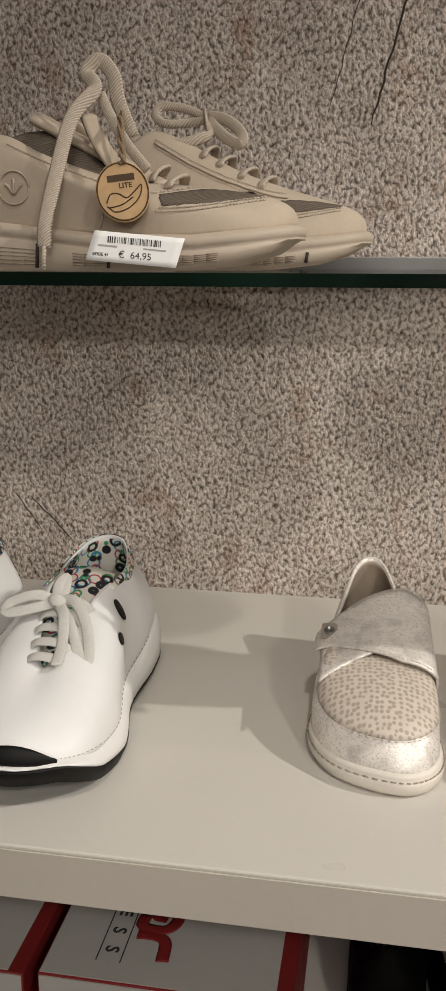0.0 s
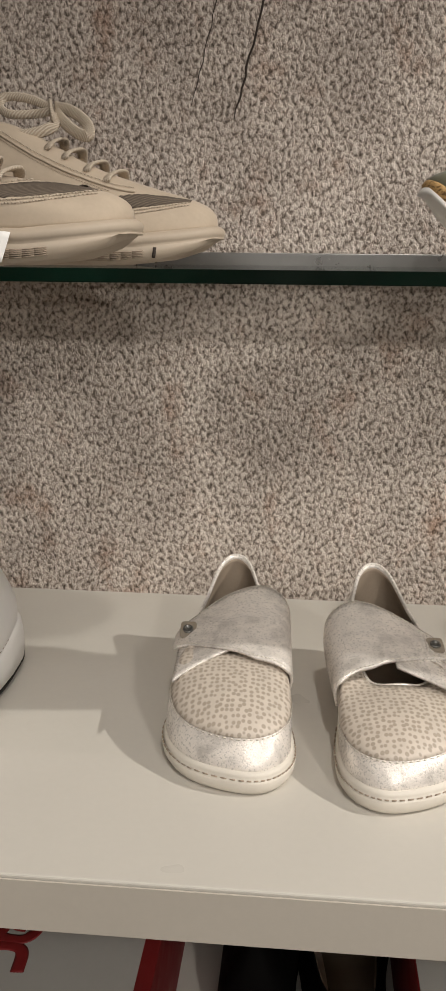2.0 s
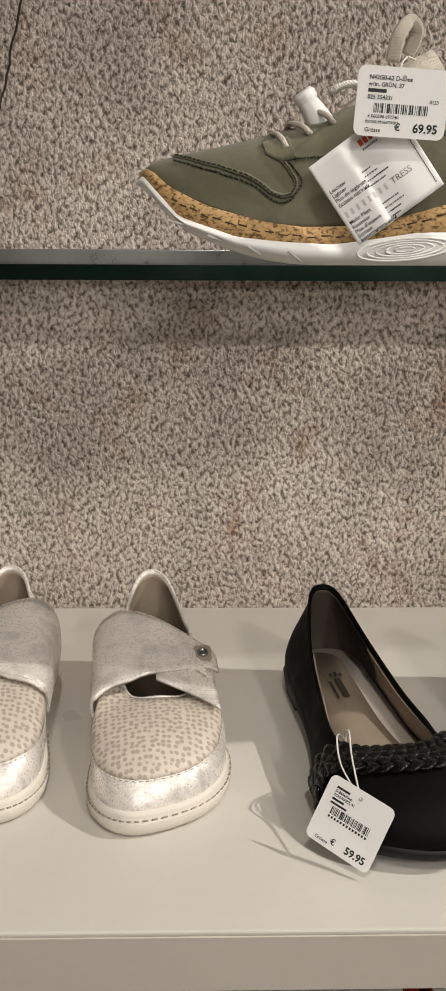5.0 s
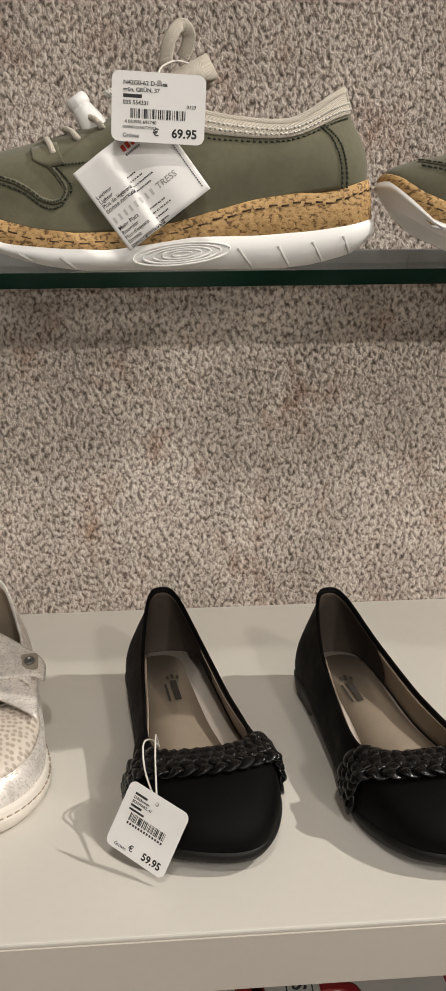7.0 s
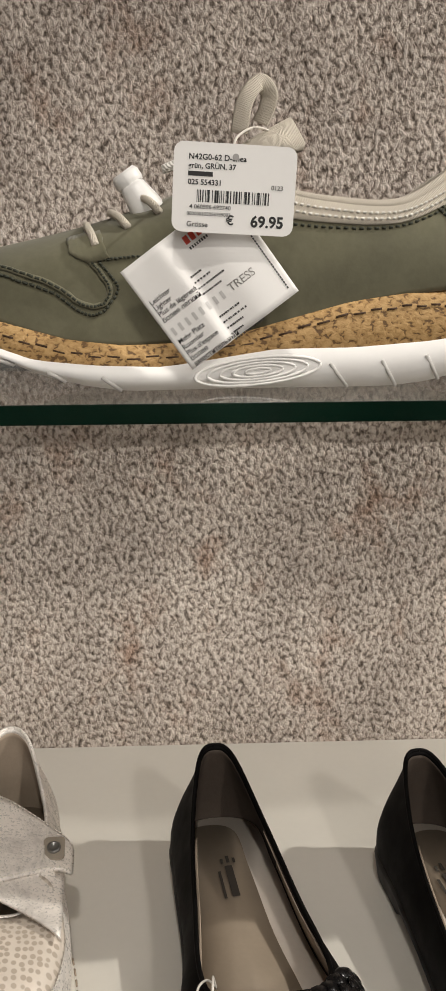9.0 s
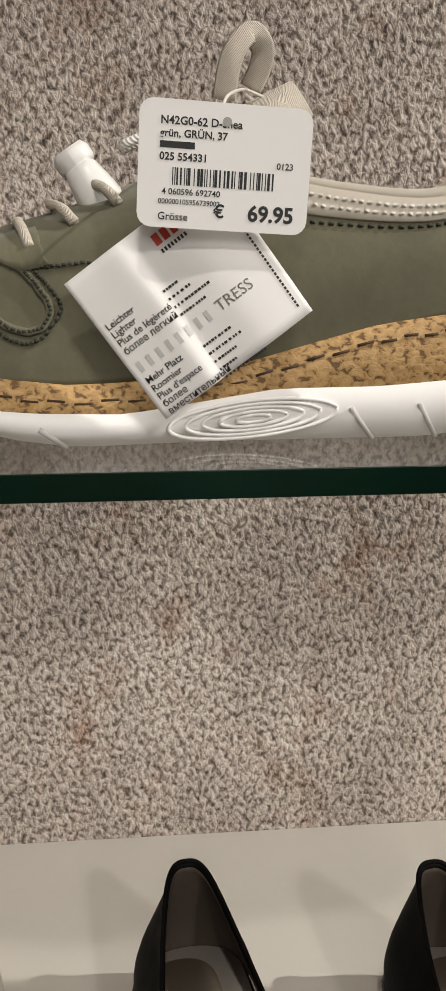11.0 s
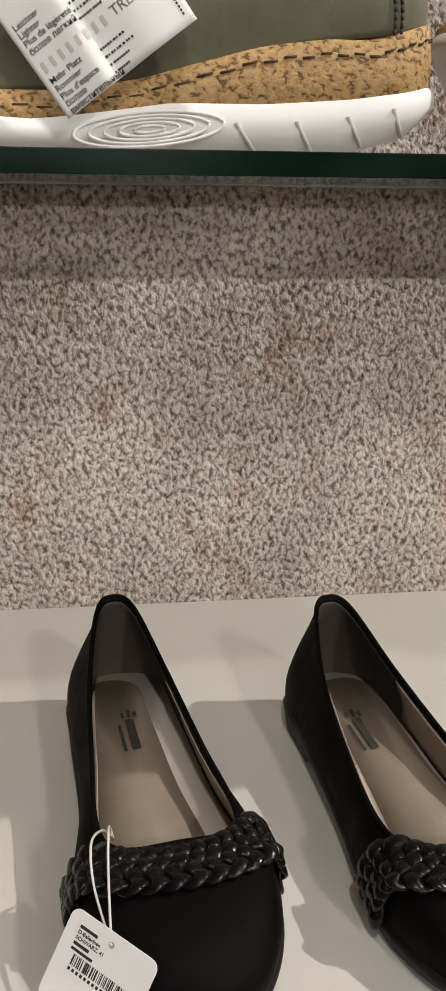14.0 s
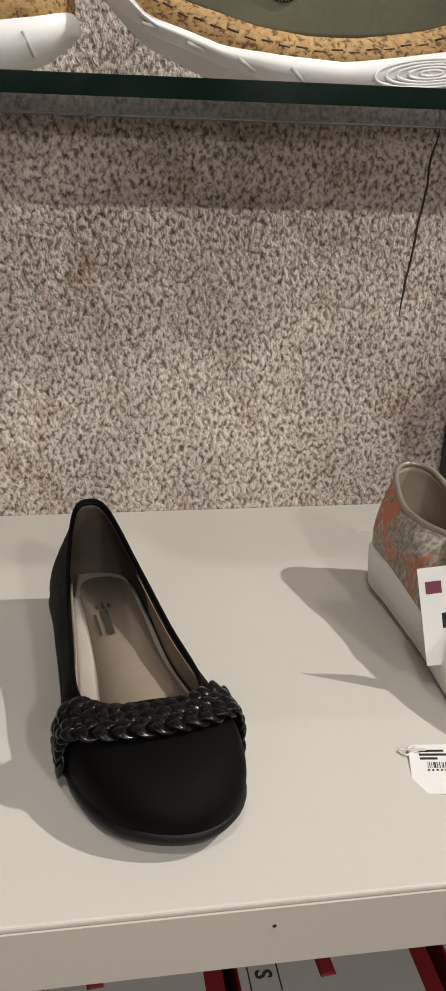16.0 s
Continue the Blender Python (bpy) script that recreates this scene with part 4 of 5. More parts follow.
    knob = [np.column_stack([rounded(0.012 * k, 0.012 * k, 0.0058 * k), np.full(20, z)]) for k, z in ((0.9, 0.008), (1.0, 0.0095), (1.0, 0.0125), (0.8, 0.0145))]
    b2 = rings_mesh("knob", knob, WHITE_PLASTIC, st)
    b2.matrix_local = b.matrix_basis.copy()
    for dx in (-0.004, 0.004):
        sweep("cord", open_curve([(mir * 0.010 + dx, -0.158, 0.100), (mir * 0.008 + dx, -0.146, 0.104), (mir * 0.004, -0.134, 0.100)], 12), 0.0016, 0.0016, WHITE_LACE, t, sides=8)
    return t


# white foam greyed to stand for the shade inside the sole grooves
groove_shade = surface("shadowed_groove_foam", (0.52, 0.50, 0.475), 0.7, 0.05)
first_olive = olive_sneaker(pose(0.274, -0.312, GLASS_Z, 0, 0, -90), 1, "olive nubuck sneaker with cork midsole and paper tags")
tagged(copy_thing(first_olive, pose(0.556, -0.312, GLASS_Z, 0, 0, -90)), "olive nubuck sneaker with cork midsole on glass shelf")

# -------- beige lace-up shoes on the glass shelf


def beige_shoe(m, mir, label, loose):
    t = thing("beige_lace_shoe", m, label, "shoe", "pair of beige lace-up shoes")
    L, W = 0.2675, 0.047
    zb = table((0, 0.004), (0.02, 0.0), (0.19, 0.0), (0.23, 0.0045), (0.255, 0.0118), (0.2675, 0.019))
    zt = table((0, 0.035), (0.04, 0.033), (0.08, 0.0295), (0.142, 0.0225), (0.207, 0.0215), (0.245, 0.0255), (0.2675, 0.0290))
    if loose:
        half = [(0, -0.004, 0.095), (0.016, -0.012, 0.092), (0.026, -0.050, 0.0885), (0.027, -0.078, 0.0860), (0.027, -0.105, 0.0735), (0.021, -0.150, 0.0590), (0, -0.188, 0.0565)]
    else:
        half = [(0, -0.004, 0.095), (0.016, -0.012, 0.092), (0.026, -0.050, 0.0885), (0.025, -0.080, 0.0940), (0.017, -0.104, 0.1055), (0.011, -0.150, 0.0850), (0, -0.190, 0.0605)]
    low = sym([(0.004, 0.024), (0.005, 0.022), (0.005, 0.020), (0.003, 0.022), (0.002, 0.022), (0.003, 0.019), (0.004, 0.020)])
    upp = sym([(0.004, -0.022), (0.007, -0.020), (0.010, -0.016), (0.012, -0.012), (0.014, -0.016), (0.024, -0.014), (0.055, -0.008)])
    s = Last(outline_points(L, W, zt, mir, 0.10), mirror_top(half, mir), low, upp)
    s.upper("upper", BEIGE, t)
    s.lining("lining", BEIGE_DARK, t, label="brown ribbed textile lining")
    sole = s.sole("outsole", [(-0.002, zb), (0.0030, lambda y: zb(y) + 0.0012), (0.0054, lambda y: zb(y) * 0.7 + zt(y) * 0.3), (0.0056, lambda y: zt(y) - 0.0085), (0.0036, lambda y: zt(y) - 0.0078), (0.0058, lambda y: zt(y) - 0.0062), (0.0062, lambda y: zt(y) - 0.0030), (0.0052, lambda y: zt(y) - 0.0008), (0.0016, lambda y: zt(y) + 0.0012)], BEIGE_SOLE, t, "beige rubber outsole with ribs")
    # groups of fine ribs, each closed by an upright slot
    pieces, slots = [], []
    for k in range(s.n):
        y = s.lo[k, 1]
        p, q = s.lo[k] + s.out[k] * 0.0054, s.lo[(k + 1) % s.n] + s.out[(k + 1) % s.n] * 0.0054
        if any(a < -y < b for a, b in ((0.020, 0.048), (0.072, 0.096), (0.118, 0.150), (0.178, 0.222))):
            for f in (0.14, 0.28, 0.42, 0.56, 0.70):
                h = [zb(v[1]) + 0.0025 + (zt(v[1]) - 0.0115 - zb(v[1])) * f for v in (p, q)]
                pieces.append(tube_piece(np.array([[*p[:2], h[0]], [*q[:2], h[1]]]), 0.0004, 0.0008, s.out[k], 4))
        for b in (0.050, 0.098, 0.152, 0.225):
            if abs(-y - b) < 0.0022:
                slots.append(tube_piece(np.array([[*p[:2], zb(y) + 0.0022], [*(p + [0, -0.001, 0])[:2], zt(y) - 0.0095]]), 0.0013, 0.0010, s.out[k], 6))
    tagged(joined("sole_rib", pieces, LINING, sole), kind="stuff")
    tagged(joined("sole_slot", slots, GROOVE, sole, "dark slots between the ribs"), kind="stuff")
    for sd in (1, -1):
        s.patch("ribbed_inset", [(0.1865, 0.0405), (0.205, 0.0415), (0.2250, 0.0440), (0.2480, 0.0480)], [(0.1825, 0.0475), (0.195, 0.0500), (0.2150, 0.0520), (0.2490, 0.0492)], sd, BEIGE_DARK, t, 0.0005, 30, 7, "brown ribbed textile inset")
        for d in (0.0, 0.0022):
            s.seam("toe_stitching", [(0.1850 - d, 0.0390 - d), (0.205, 0.0398 - d), (0.2250, 0.0424 - d), (0.2490, 0.0470 - d)], sd, LACE_BEIGE, t, 34, 0.0008, 0.0004)
        if not loose:
            edge = [(0.1030, 0.0955), (0.1337, 0.0785), (0.1620, 0.0660), (0.1909, 0.0565), (0.2080, 0.0535)]
            sweep("facing_edge", s.trace(edge, sd, 50, 0.0005), 0.0009, 0.0012, BEIGE, t, "raised edge of the lace facing", up=(sd, 0, 0.4), sides=8)
            s.seam("facing_stitching", [(l, z + 0.0030) for l, z in edge], sd, LACE_BEIGE, t, 44, 0.0008, 0.0004)
            s.seam("facing_stitching", [(l, z - 0.0028) for l, z in edge[:-1]], sd, LINING, t, 40, 0.0006, 0.0003)
        else:
            edge = [(0.080, 0.0800), (0.1030, 0.0695), (0.130, 0.0600), (0.1501, 0.0530)]
            s.seam("collar_stitching", edge, sd, LACE_BEIGE, t, 34, 0.0008, 0.0005)
            s.seam("facing_stitching", [(0.154, 0.046), (0.170, 0.0470), (0.184, 0.0495), (0.205, 0.0540)], sd, LACE_BEIGE, t, 24, 0.0008, 0.0004)
        s.seam("side_stitching", [(0.1500, 0.0500), (0.1475, 0.038), (0.1440, 0.0270)], sd, LACE_BEIGE, t, 14, 0.0008, 0.0005)
        s.seam("heel_stitching", [(0.052, 0.0840), (0.045, 0.062), (0.047, 0.0370)], sd, LACE_BEIGE, t, 22, 0.0007, 0.0004)
        c, tp = s.on_side(0.0845, 0.053, sd, 0.0006), s.on_side(0.0845, 0.053, sd, 0.0106)
        q = Matrix.Translation(c) @ Vector(tp - c).to_track_quat("Z", "Y").to_matrix().to_4x4()
        aa = np.linspace(0, 2 * np.pi, 30)
        ring = tube_piece(np.column_stack([0.0105 * np.cos(aa), 0.0105 * np.sin(aa), 0 * aa]), 0.0006, 0.0006, (0, 0, 1), 5)
        petals = [tube_piece(open_curve([(0, -0.004, 0.0003), (dx, 0.001, 0.0003), (dx * 1.5, 0.006 - abs(dx), 0.0003)], 8), 0.0011, 0.0005, (0, 0, 1), 5) for dx in (-0.004, 0.0, 0.004)]
        emblem = joined("emblem", [ring] + petals, BEIGE_SOLE, t, "round embossed emblem")
        emblem.matrix_local = q
    g = np.zeros((16, 9, 3))
    for i in range(16):
        k = i / 15
        y, z = -0.190 + (0.098 if loose else 0.108) * k, 0.054 + (0.050 if loose else 0.052) * k
        for j in range(9):
            v = (j - 4) / 4
            g[i, j] = (v * (0.008 + 0.012 * k), y, z - 0.006 * v * v)
    n = grid_normals(g, False)
    solid_grid("tongue", g if n[8, 4, 2] > 0 else g[::-1], 0.004, BEIGE, t)
    if loose:
        # lace facings standing open, with a brown gusset between them and the quarters
        for sd, (ends) in ((-1, ((0.150, 0.0600), (0.1290, 0.0985), (0.1370, 0.0990), (0.1580, 0.0640))), (1, ((0.146, 0.0620), (0.0985, 0.1000), (0.1110, 0.1035), (0.1560, 0.0660)))):
            a, b, c, d = (np.array(e) for e in ends)
            f = np.zeros((14, 5, 3))
            for i in range(14):
                k = i / 13
                for j in range(5):
                    l, z = (a + (b - a) * k) * (1 - j / 4) + (d + (c - d) * k) * j / 4
                    f[i, j] = (sd * (0.021 - 0.007 * j / 4 + 0.004 * k), -l + 0.003 * math.sin(3 * k), z)
            nf = grid_normals(f, False)
            solid_grid("facing", f if nf[5, 2, 0] * sd > 0 else f[::-1], 0.0030, BEIGE, t, "loosened lace facing")
            lo_, hi_ = open_curve([(0.078, 0.0850, 0), (0.105, 0.0715, 0), (0.150, 0.0570, 0)], 14), open_curve([(0.088, 0.0905, 0), (0.110, 0.0880, 0), (0.1505, 0.0620, 0)], 14)
            f = np.array([[(sd * (0.0235 - 0.004 * j), -(lo_[i] + (hi_[i] - lo_[i]) * j / 3)[0], (lo_[i] + (hi_[i] - lo_[i]) * j / 3)[1]) for j in range(4)] for i in range(14)])
            nf = grid_normals(f, False)
            solid_grid("gusset", f if nf[5, 2, 0] * sd > 0 else f[::-1], 0.0015, BEIGE_DARK, t, "brown ribbed textile gusset")
    # laces through the eyelets, over the tongue
    rows = ((0.1720, 0.0600), (0.1850, 0.0540)) if loose else ((0.1400, 0.0866), (0.1541, 0.0792), (0.1713, 0.0702), (0.1869, 0.0633))
    for l, z in rows:
        p, q = s.on_side(l, z - 0.0025, 1, 0.0010), s.on_side(l, z - 0.0025, -1, 0.0010)
        zz = max(z + 0.006, p[2] + 0.007)
        pts = open_curve([p, p * [0.85, 1, 1] + [0, -0.001, 0.004], (p[0] * 0.5, -l - 0.004, zz), (0, -l - 0.006, zz + 0.0015), (q[0] * 0.5, -l - 0.004, zz), q * [0.85, 1, 1] + [0, -0.001, 0.004], q], 30)
        sweep("lace", pts, 0.0042, 0.0014, LACE_BEIGE, t, "cream braided flat lace", up=(0, 0.3, 1))
    return t, s


def ribbon(name, pts, parent, n=40, wide=0.0042, up=(0, 1, 0.1), mat=None):
    return sweep(name, open_curve(pts, n), wide, 0.0012, mat or LACE_BEIGE, parent, "cream braided lace", up=up)


front, _s = beige_shoe(pose(-0.452, -0.325, GLASS_Z, 0, 0, 90), -1, "beige nubuck lace-up shoe with wooden tag and price label", True)
ribbon("lace_loop", [(-0.008, -0.158, 0.086), (-0.012, -0.150, 0.108), (-0.014, -0.1475, 0.123), (-0.015, -0.139, 0.132), (-0.017, -0.1305, 0.125), (-0.021, -0.137, 0.1140), (-0.031, -0.1240, 0.095), (-0.047, -0.1165, 0.0556), (-0.055, -0.1125, 0.030), (-0.056, -0.1115, 0.0150)], front, 70, 0.0048, up=(1, 0.1, 0.3))
sweep("lace_tip", [(-0.056, -0.1115, 0.016), (-0.056, -0.1105, 0.008), (-0.0555, -0.1100, 0.001)], 0.0016, 0.0016, LACE_BEIGE, front, up=(1, 0, 0), sides=6)
ribbon("lace_end", [(-0.016, -0.139, 0.112), (-0.018, -0.146, 0.098), (-0.022, -0.158, 0.080), (-0.024, -0.172, 0.064)], front, 40, 0.0036, up=(1, 0.1, 0.3))
rear, _s = beige_shoe(pose(-0.410, -0.195, GLASS_Z, 0, 0, 90), 1, "beige nubuck lace-up shoe with tied bow", False)
ribbon("bow_loop", [(-0.004, -0.1400, 0.1165), (-0.006, -0.1220, 0.1235), (-0.008, -0.1040, 0.1245), (-0.010, -0.1005, 0.1170), (-0.010, -0.1080, 0.1120), (-0.006, -0.1250, 0.1125), (-0.004, -0.1400, 0.1150)], rear, 50, 0.0034, up=(1, 0, 0.35))
ribbon("bow_loop", [(-0.004, -0.1420, 0.1175), (-0.008, -0.1560, 0.1140), (-0.012, -0.1680, 0.1050), (-0.014, -0.1695, 0.0960), (-0.012, -0.1600, 0.0985), (-0.008, -0.1480, 0.1080), (-0.004, -0.1420, 0.1150)], rear, 50, 0.0046, up=(1, 0, 0.35))
ribbon("bow_end", [(-0.004, -0.1425, 0.1140), (-0.010, -0.1420, 0.1040), (-0.014, -0.1320, 0.0985), (-0.017, -0.1160, 0.0950)], rear, 40, 0.0044, up=(1, 0, 0.35))
ribbon("bow_knot", [(-0.002, -0.1370, 0.1195), (-0.009, -0.1400, 0.1170), (-0.010, -0.1420, 0.1110), (-0.004, -0.1430, 0.1080)], rear, 14, 0.0050)


# -------- white sneakers with printed lining


def white_sneaker(m, mir, label):
    t = thing("white_sneaker", m, label, "shoe", "pair of white sneakers")
    L, W = 0.282, 0.0565
    zb = table((0, 0.006), (0.015, 0.0), (0.21, 0.0), (0.245, 0.006), (0.275, 0.020))
    zm = table((0, 0.012), (0.03, 0.006), (0.20, 0.007), (0.245, 0.016), (0.275, 0.032))
    zt = table((0, 0.045), (0.05, 0.036), (0.10, 0.028), (0.20, 0.022), (0.245, 0.026), (0.275, 0.036))
    half = [(0, -0.004, 0.112), (0.0165, -0.014, 0.109), (0.027, -0.046, 0.100), (0.026, -0.076, 0.097), (0.021, -0.118, 0.098), (0.0135, -0.158, 0.085), (0, -0.196, 0.066)]
    low = sym([(0.006, 0.024), (0.006, 0.022), (0.004, 0.022), (0.002, 0.024), (0.001, 0.022), (0.001, 0.018), (0.001, 0.018)])
    upp = sym([(0.004, -0.022), (0.007, -0.020), (0.012, -0.016), (0.014, -0.010), (0.020, -0.008), (0.028, -0.012), (0.044, -0.006)])
    flare = [1, 1.18, 1.20, 1.04, 1, 1, 1, 1, 1, 1.04, 1.20, 1.18]
    s = Last([(x * f, y, z) for (x, y, z), f in zip(outline_points(L, W, zt, mir, 0.08), flare)], mirror_top(half, mir), low, upp)
    s.upper("upper", WHITE_LEATHER, t)
    s.lining("lining", RINGS, t, 0.0024, 0.3, "white lining printed with coloured rings")
    s.footbed("insole", INSOLE, t, 0.30, 0.004)
    s.sole("midsole", [(0.001, lambda y: zm(y) - 0.001), (0.0055, lambda y: zm(y) + 0.002), (0.0060, lambda y: (zm(y) + zt(y)) / 2), (0.0040, lambda y: zt(y) - 0.002), (0.0006, lambda y: zt(y) + 0.0015)], WHITE_SOLE, t, "smooth white midsole")
    out = s.sole("outsole", [(-0.004, zb), (0.003, lambda y: zb(y) + 0.001), (0.0058, lambda y: zm(y) - 0.0005), (0.0054, lambda y: zm(y) + 0.0014)], BLACK_RUBBER, t, "black rubber outsole")
    s.panel("toe_bumper", (5.35, 6.65), 0.0, lambda k: 0.05 + 0.16 * math.sin(math.pi * k), BLACK_RUBBER, out, 0.0030, 20, 6)
    s.stitches("rand_stitching", [(v, 0.05) for v in (2, 3, 4, 5, 5.6)], LINING, t, 40, 0.0006, 0.0003, 0.5)
    s.stitches("rand_stitching", [(12 - v, 0.05) for v in (2, 3, 4, 5, 5.6)], LINING, t, 40, 0.0006, 0.0003, 0.5)
    # scalloped printed collar above the white leather
    for th in ((0.05, 3.6), (11.95, 8.4)):
        s.panel("collar", th, lambda k: 0.80 + 0.04 * abs(math.sin(9 * k)) + 0.06 * k, 0.995, RINGS, t, 0.0009, 40, 6, "collar printed with coloured rings")
    s.panel("heel_tab", (-0.55, 0.55), 0.62, 0.998, BLACK_GLOSS, t, 0.0016, 12, 8, "black heel tab")
    # oval cut-outs on the outer side
    for th, ss, r in ((3.62, 0.70, 0.0095), (3.75, 0.53, 0.0085)):
        c, tp = s.at(th, ss, 0.0008), s.at(th, ss, 0.0108)
        q = Vector(tp - c).to_track_quat("Z", "Y").to_matrix().to_4x4()
        a = np.linspace(0, 2 * np.pi, 22, endpoint=False)
        ring = [np.column_stack([r * 0.62 * np.cos(a) * k, r * np.sin(a) * (k if r > 0.009 else k * 0.6), np.full(22, z)]) for k, z in ((1.0, -0.0006), (1.0, 0.0004), (0.9, 0.0006))]
        hole = rings_mesh("cut_out", ring, BLACK_RUBBER, t, "dark oval cut-out")
        hole.matrix_local = Matrix.Translation(c) @ q
    g = np.zeros((16, 9, 3))
    for i in range(16):
        k = i / 15
        for j in range(9):
            v = (j - 4) / 4
            g[i, j] = (v * (0.012 + 0.014 * k), -0.206 + 0.122 * k, 0.060 + 0.048 * k - 0.006 * v * v)
    n = grid_normals(g, False)
    solid_grid("tongue", g if n[8, 4, 2] > 0 else g[::-1], 0.004, RINGS, t, "tongue printed with coloured rings")
    for k in range(5):
        y, z, w = -0.138 - 0.0140 * k, 0.0955 - 0.0060 * k, 0.023 - 0.0015 * k
        pts = open_curve([(-w, y, z - 0.008), (-w * 0.6, y - 0.001, z + 0.001), (0, y - 0.002, z + 0.003), (w * 0.6, y - 0.003, z + 0.001), (w, y - 0.004, z - 0.008)], 18)
        sweep("lace", pts, 0.0046, 0.0008, WHITE_LACE, t, "flat white lace", up=(0, -0.4, 1))
    bow = np.array((-0.004, -0.148, 0.099))
    for pts in (
        [(0, 0, 0), (0.016, -0.006, 0.004), (0.030, -0.022, -0.010), (0.036, -0.040, -0.028), (0.030, -0.040, -0.028), (0.014, -0.016, -0.008), (0, 0, 0)],
        [(0, 0, 0), (-0.016, -0.002, 0.006), (-0.036, -0.006, 0.000), (-0.036, -0.012, -0.006), (-0.014, -0.008, -0.002), (0, 0, 0)],
        [(0, 0, 0), (0.010, -0.016, -0.004), (0.015, -0.036, -0.018), (0.017, -0.058, -0.026)],
        [(0, 0, 0), (-0.002, 0.010, 0.010), (0.002, 0.018, 0.014), (0.004, 0.006, 0.006), (0, 0, 0)],
    ):
        sweep("bow", open_curve([bow + p for p in pts], 36), 0.0044, 0.0008, WHITE_LACE, t, "flat white tied lace", up=(0, -0.8, 0.6))
    sweep("bow_knot", open_curve([bow + p for p in ((-0.005, 0.001, -0.003), (-0.003, -0.004, 0.003), (0.003, -0.005, 0.003), (0.006, -0.002, -0.003))], 12), 0.0048, 0.0022, WHITE_LACE, t, up=(0, -0.8, 0.6))
    return t


white_sneaker(pose(-0.368, -0.165, 0, 0, 0, 1.5), 1, "white leather sneaker with ring-print collar and black outsole")
white_sneaker(pose(-0.490, -0.166, 0, 0, 0, -6), -1, "white leather sneaker with ring-print collar and tied laces")

# -------- blossom-print wedge


def wedge_shoe(m, label):
    t = thing("wedge_shoe", m, label, "shoe")
    L, W = 0.245, 0.044
    zt = table((0, 0.037), (0.05, 0.035), (0.12, 0.029), (0.18, 0.024), (0.245, 0.022))
    zb = table((0, 0.002), (0.20, 0.0), (0.245, 0.007))
    half = [(0, -0.006, 0.099), (0.0150, -0.016, 0.096), (0.0225, -0.046, 0.083), (0.021, -0.072, 0.080), (0.014, -0.090, 0.079), (0.008, -0.098, 0.078), (0, -0.100, 0.078)]
    low = sym([(0.003, 0.022), (0.003, 0.020), (0.003, 0.018), (0.003, 0.020), (0.002, 0.020), (0.002, 0.022), (0.002, 0.024)])
    upp = sym([(0.004, -0.020), (0.006, -0.018), (0.009, -0.014), (0.012, -0.010), (0.020, -0.012), (0.046, -0.020), (0.062, -0.022)])
    s = Last(outline_points(L, W, zt, 1, 0.1), mirror_top(half), low, upp)
    s.upper("upper", FLORAL, t)
    s.lining("lining", LINING, t)
    s.footbed("insole", INSOLE, t, 0.2, 0.0035)
    s.sole("wedge", [(-0.002, zb), (0.001, lambda y: zb(y) + 0.003), (0.0022, lambda y: (zb(y) + zt(y)) / 2), (0.0026, lambda y: zt(y) - 0.002), (0.0006, lambda y: zt(y) + 0.0012)], WHITE_SOLE, t, "smooth white wedge sole")
    s.sole("tread", [(-0.004, lambda y: zb(y) - 0.0008), (0.0012, lambda y: zb(y) + 0.0024)], LINING, t)
    sweep("collar_binding", np.vstack([s.hi, s.hi[:2]]), 0.0022, 0.0022, GOLD_TRIM, t, "pale gold collar binding", sides=8)
    s.panel("tongue_flap", (4.9, 7.1), 0.72, 1.0, FLORAL, t, 0.004, 16, 8, "printed flap")
    return t


wedge_shoe(pose(0.525, -0.158, 0.0012, 0, 0, 6), "blossom-print wedge shoe with white sole and paper tags")


# -------- paper tags and cards

UPRIGHT = pose(0, 0, 0, 90, 0, 0)

olive_lines = [("N42G0-62 D-Snea", 0.0031), ("gr\u00fcn, GR\u00dcN, 37", 0.0029), ("#0.010", 0.0029), ("025 554331", 0.0029)]
price_card("price_card", pose(0.1465, -0.3800, 0.4365) @ UPRIGHT @ pose(0, 0, 0, 4, 3, -3), 0.0500, 0.0348, "69.95", olive_lines, "white price card tied to the olive sneaker", code="4 060596 692740")
thread = tagged(sweep("tag_thread", open_curve([(0.1465, -0.3705, 0.4535), (0.1485, -0.366, 0.459), (0.155, -0.345, 0.466), (0.161, -0.325, 0.470), (0.168, -0.318, 0.469)], 24), 0.0005, 0.0005, NYLON, None, sides=6), "thin clear nylon thread holding the price card", "thread")


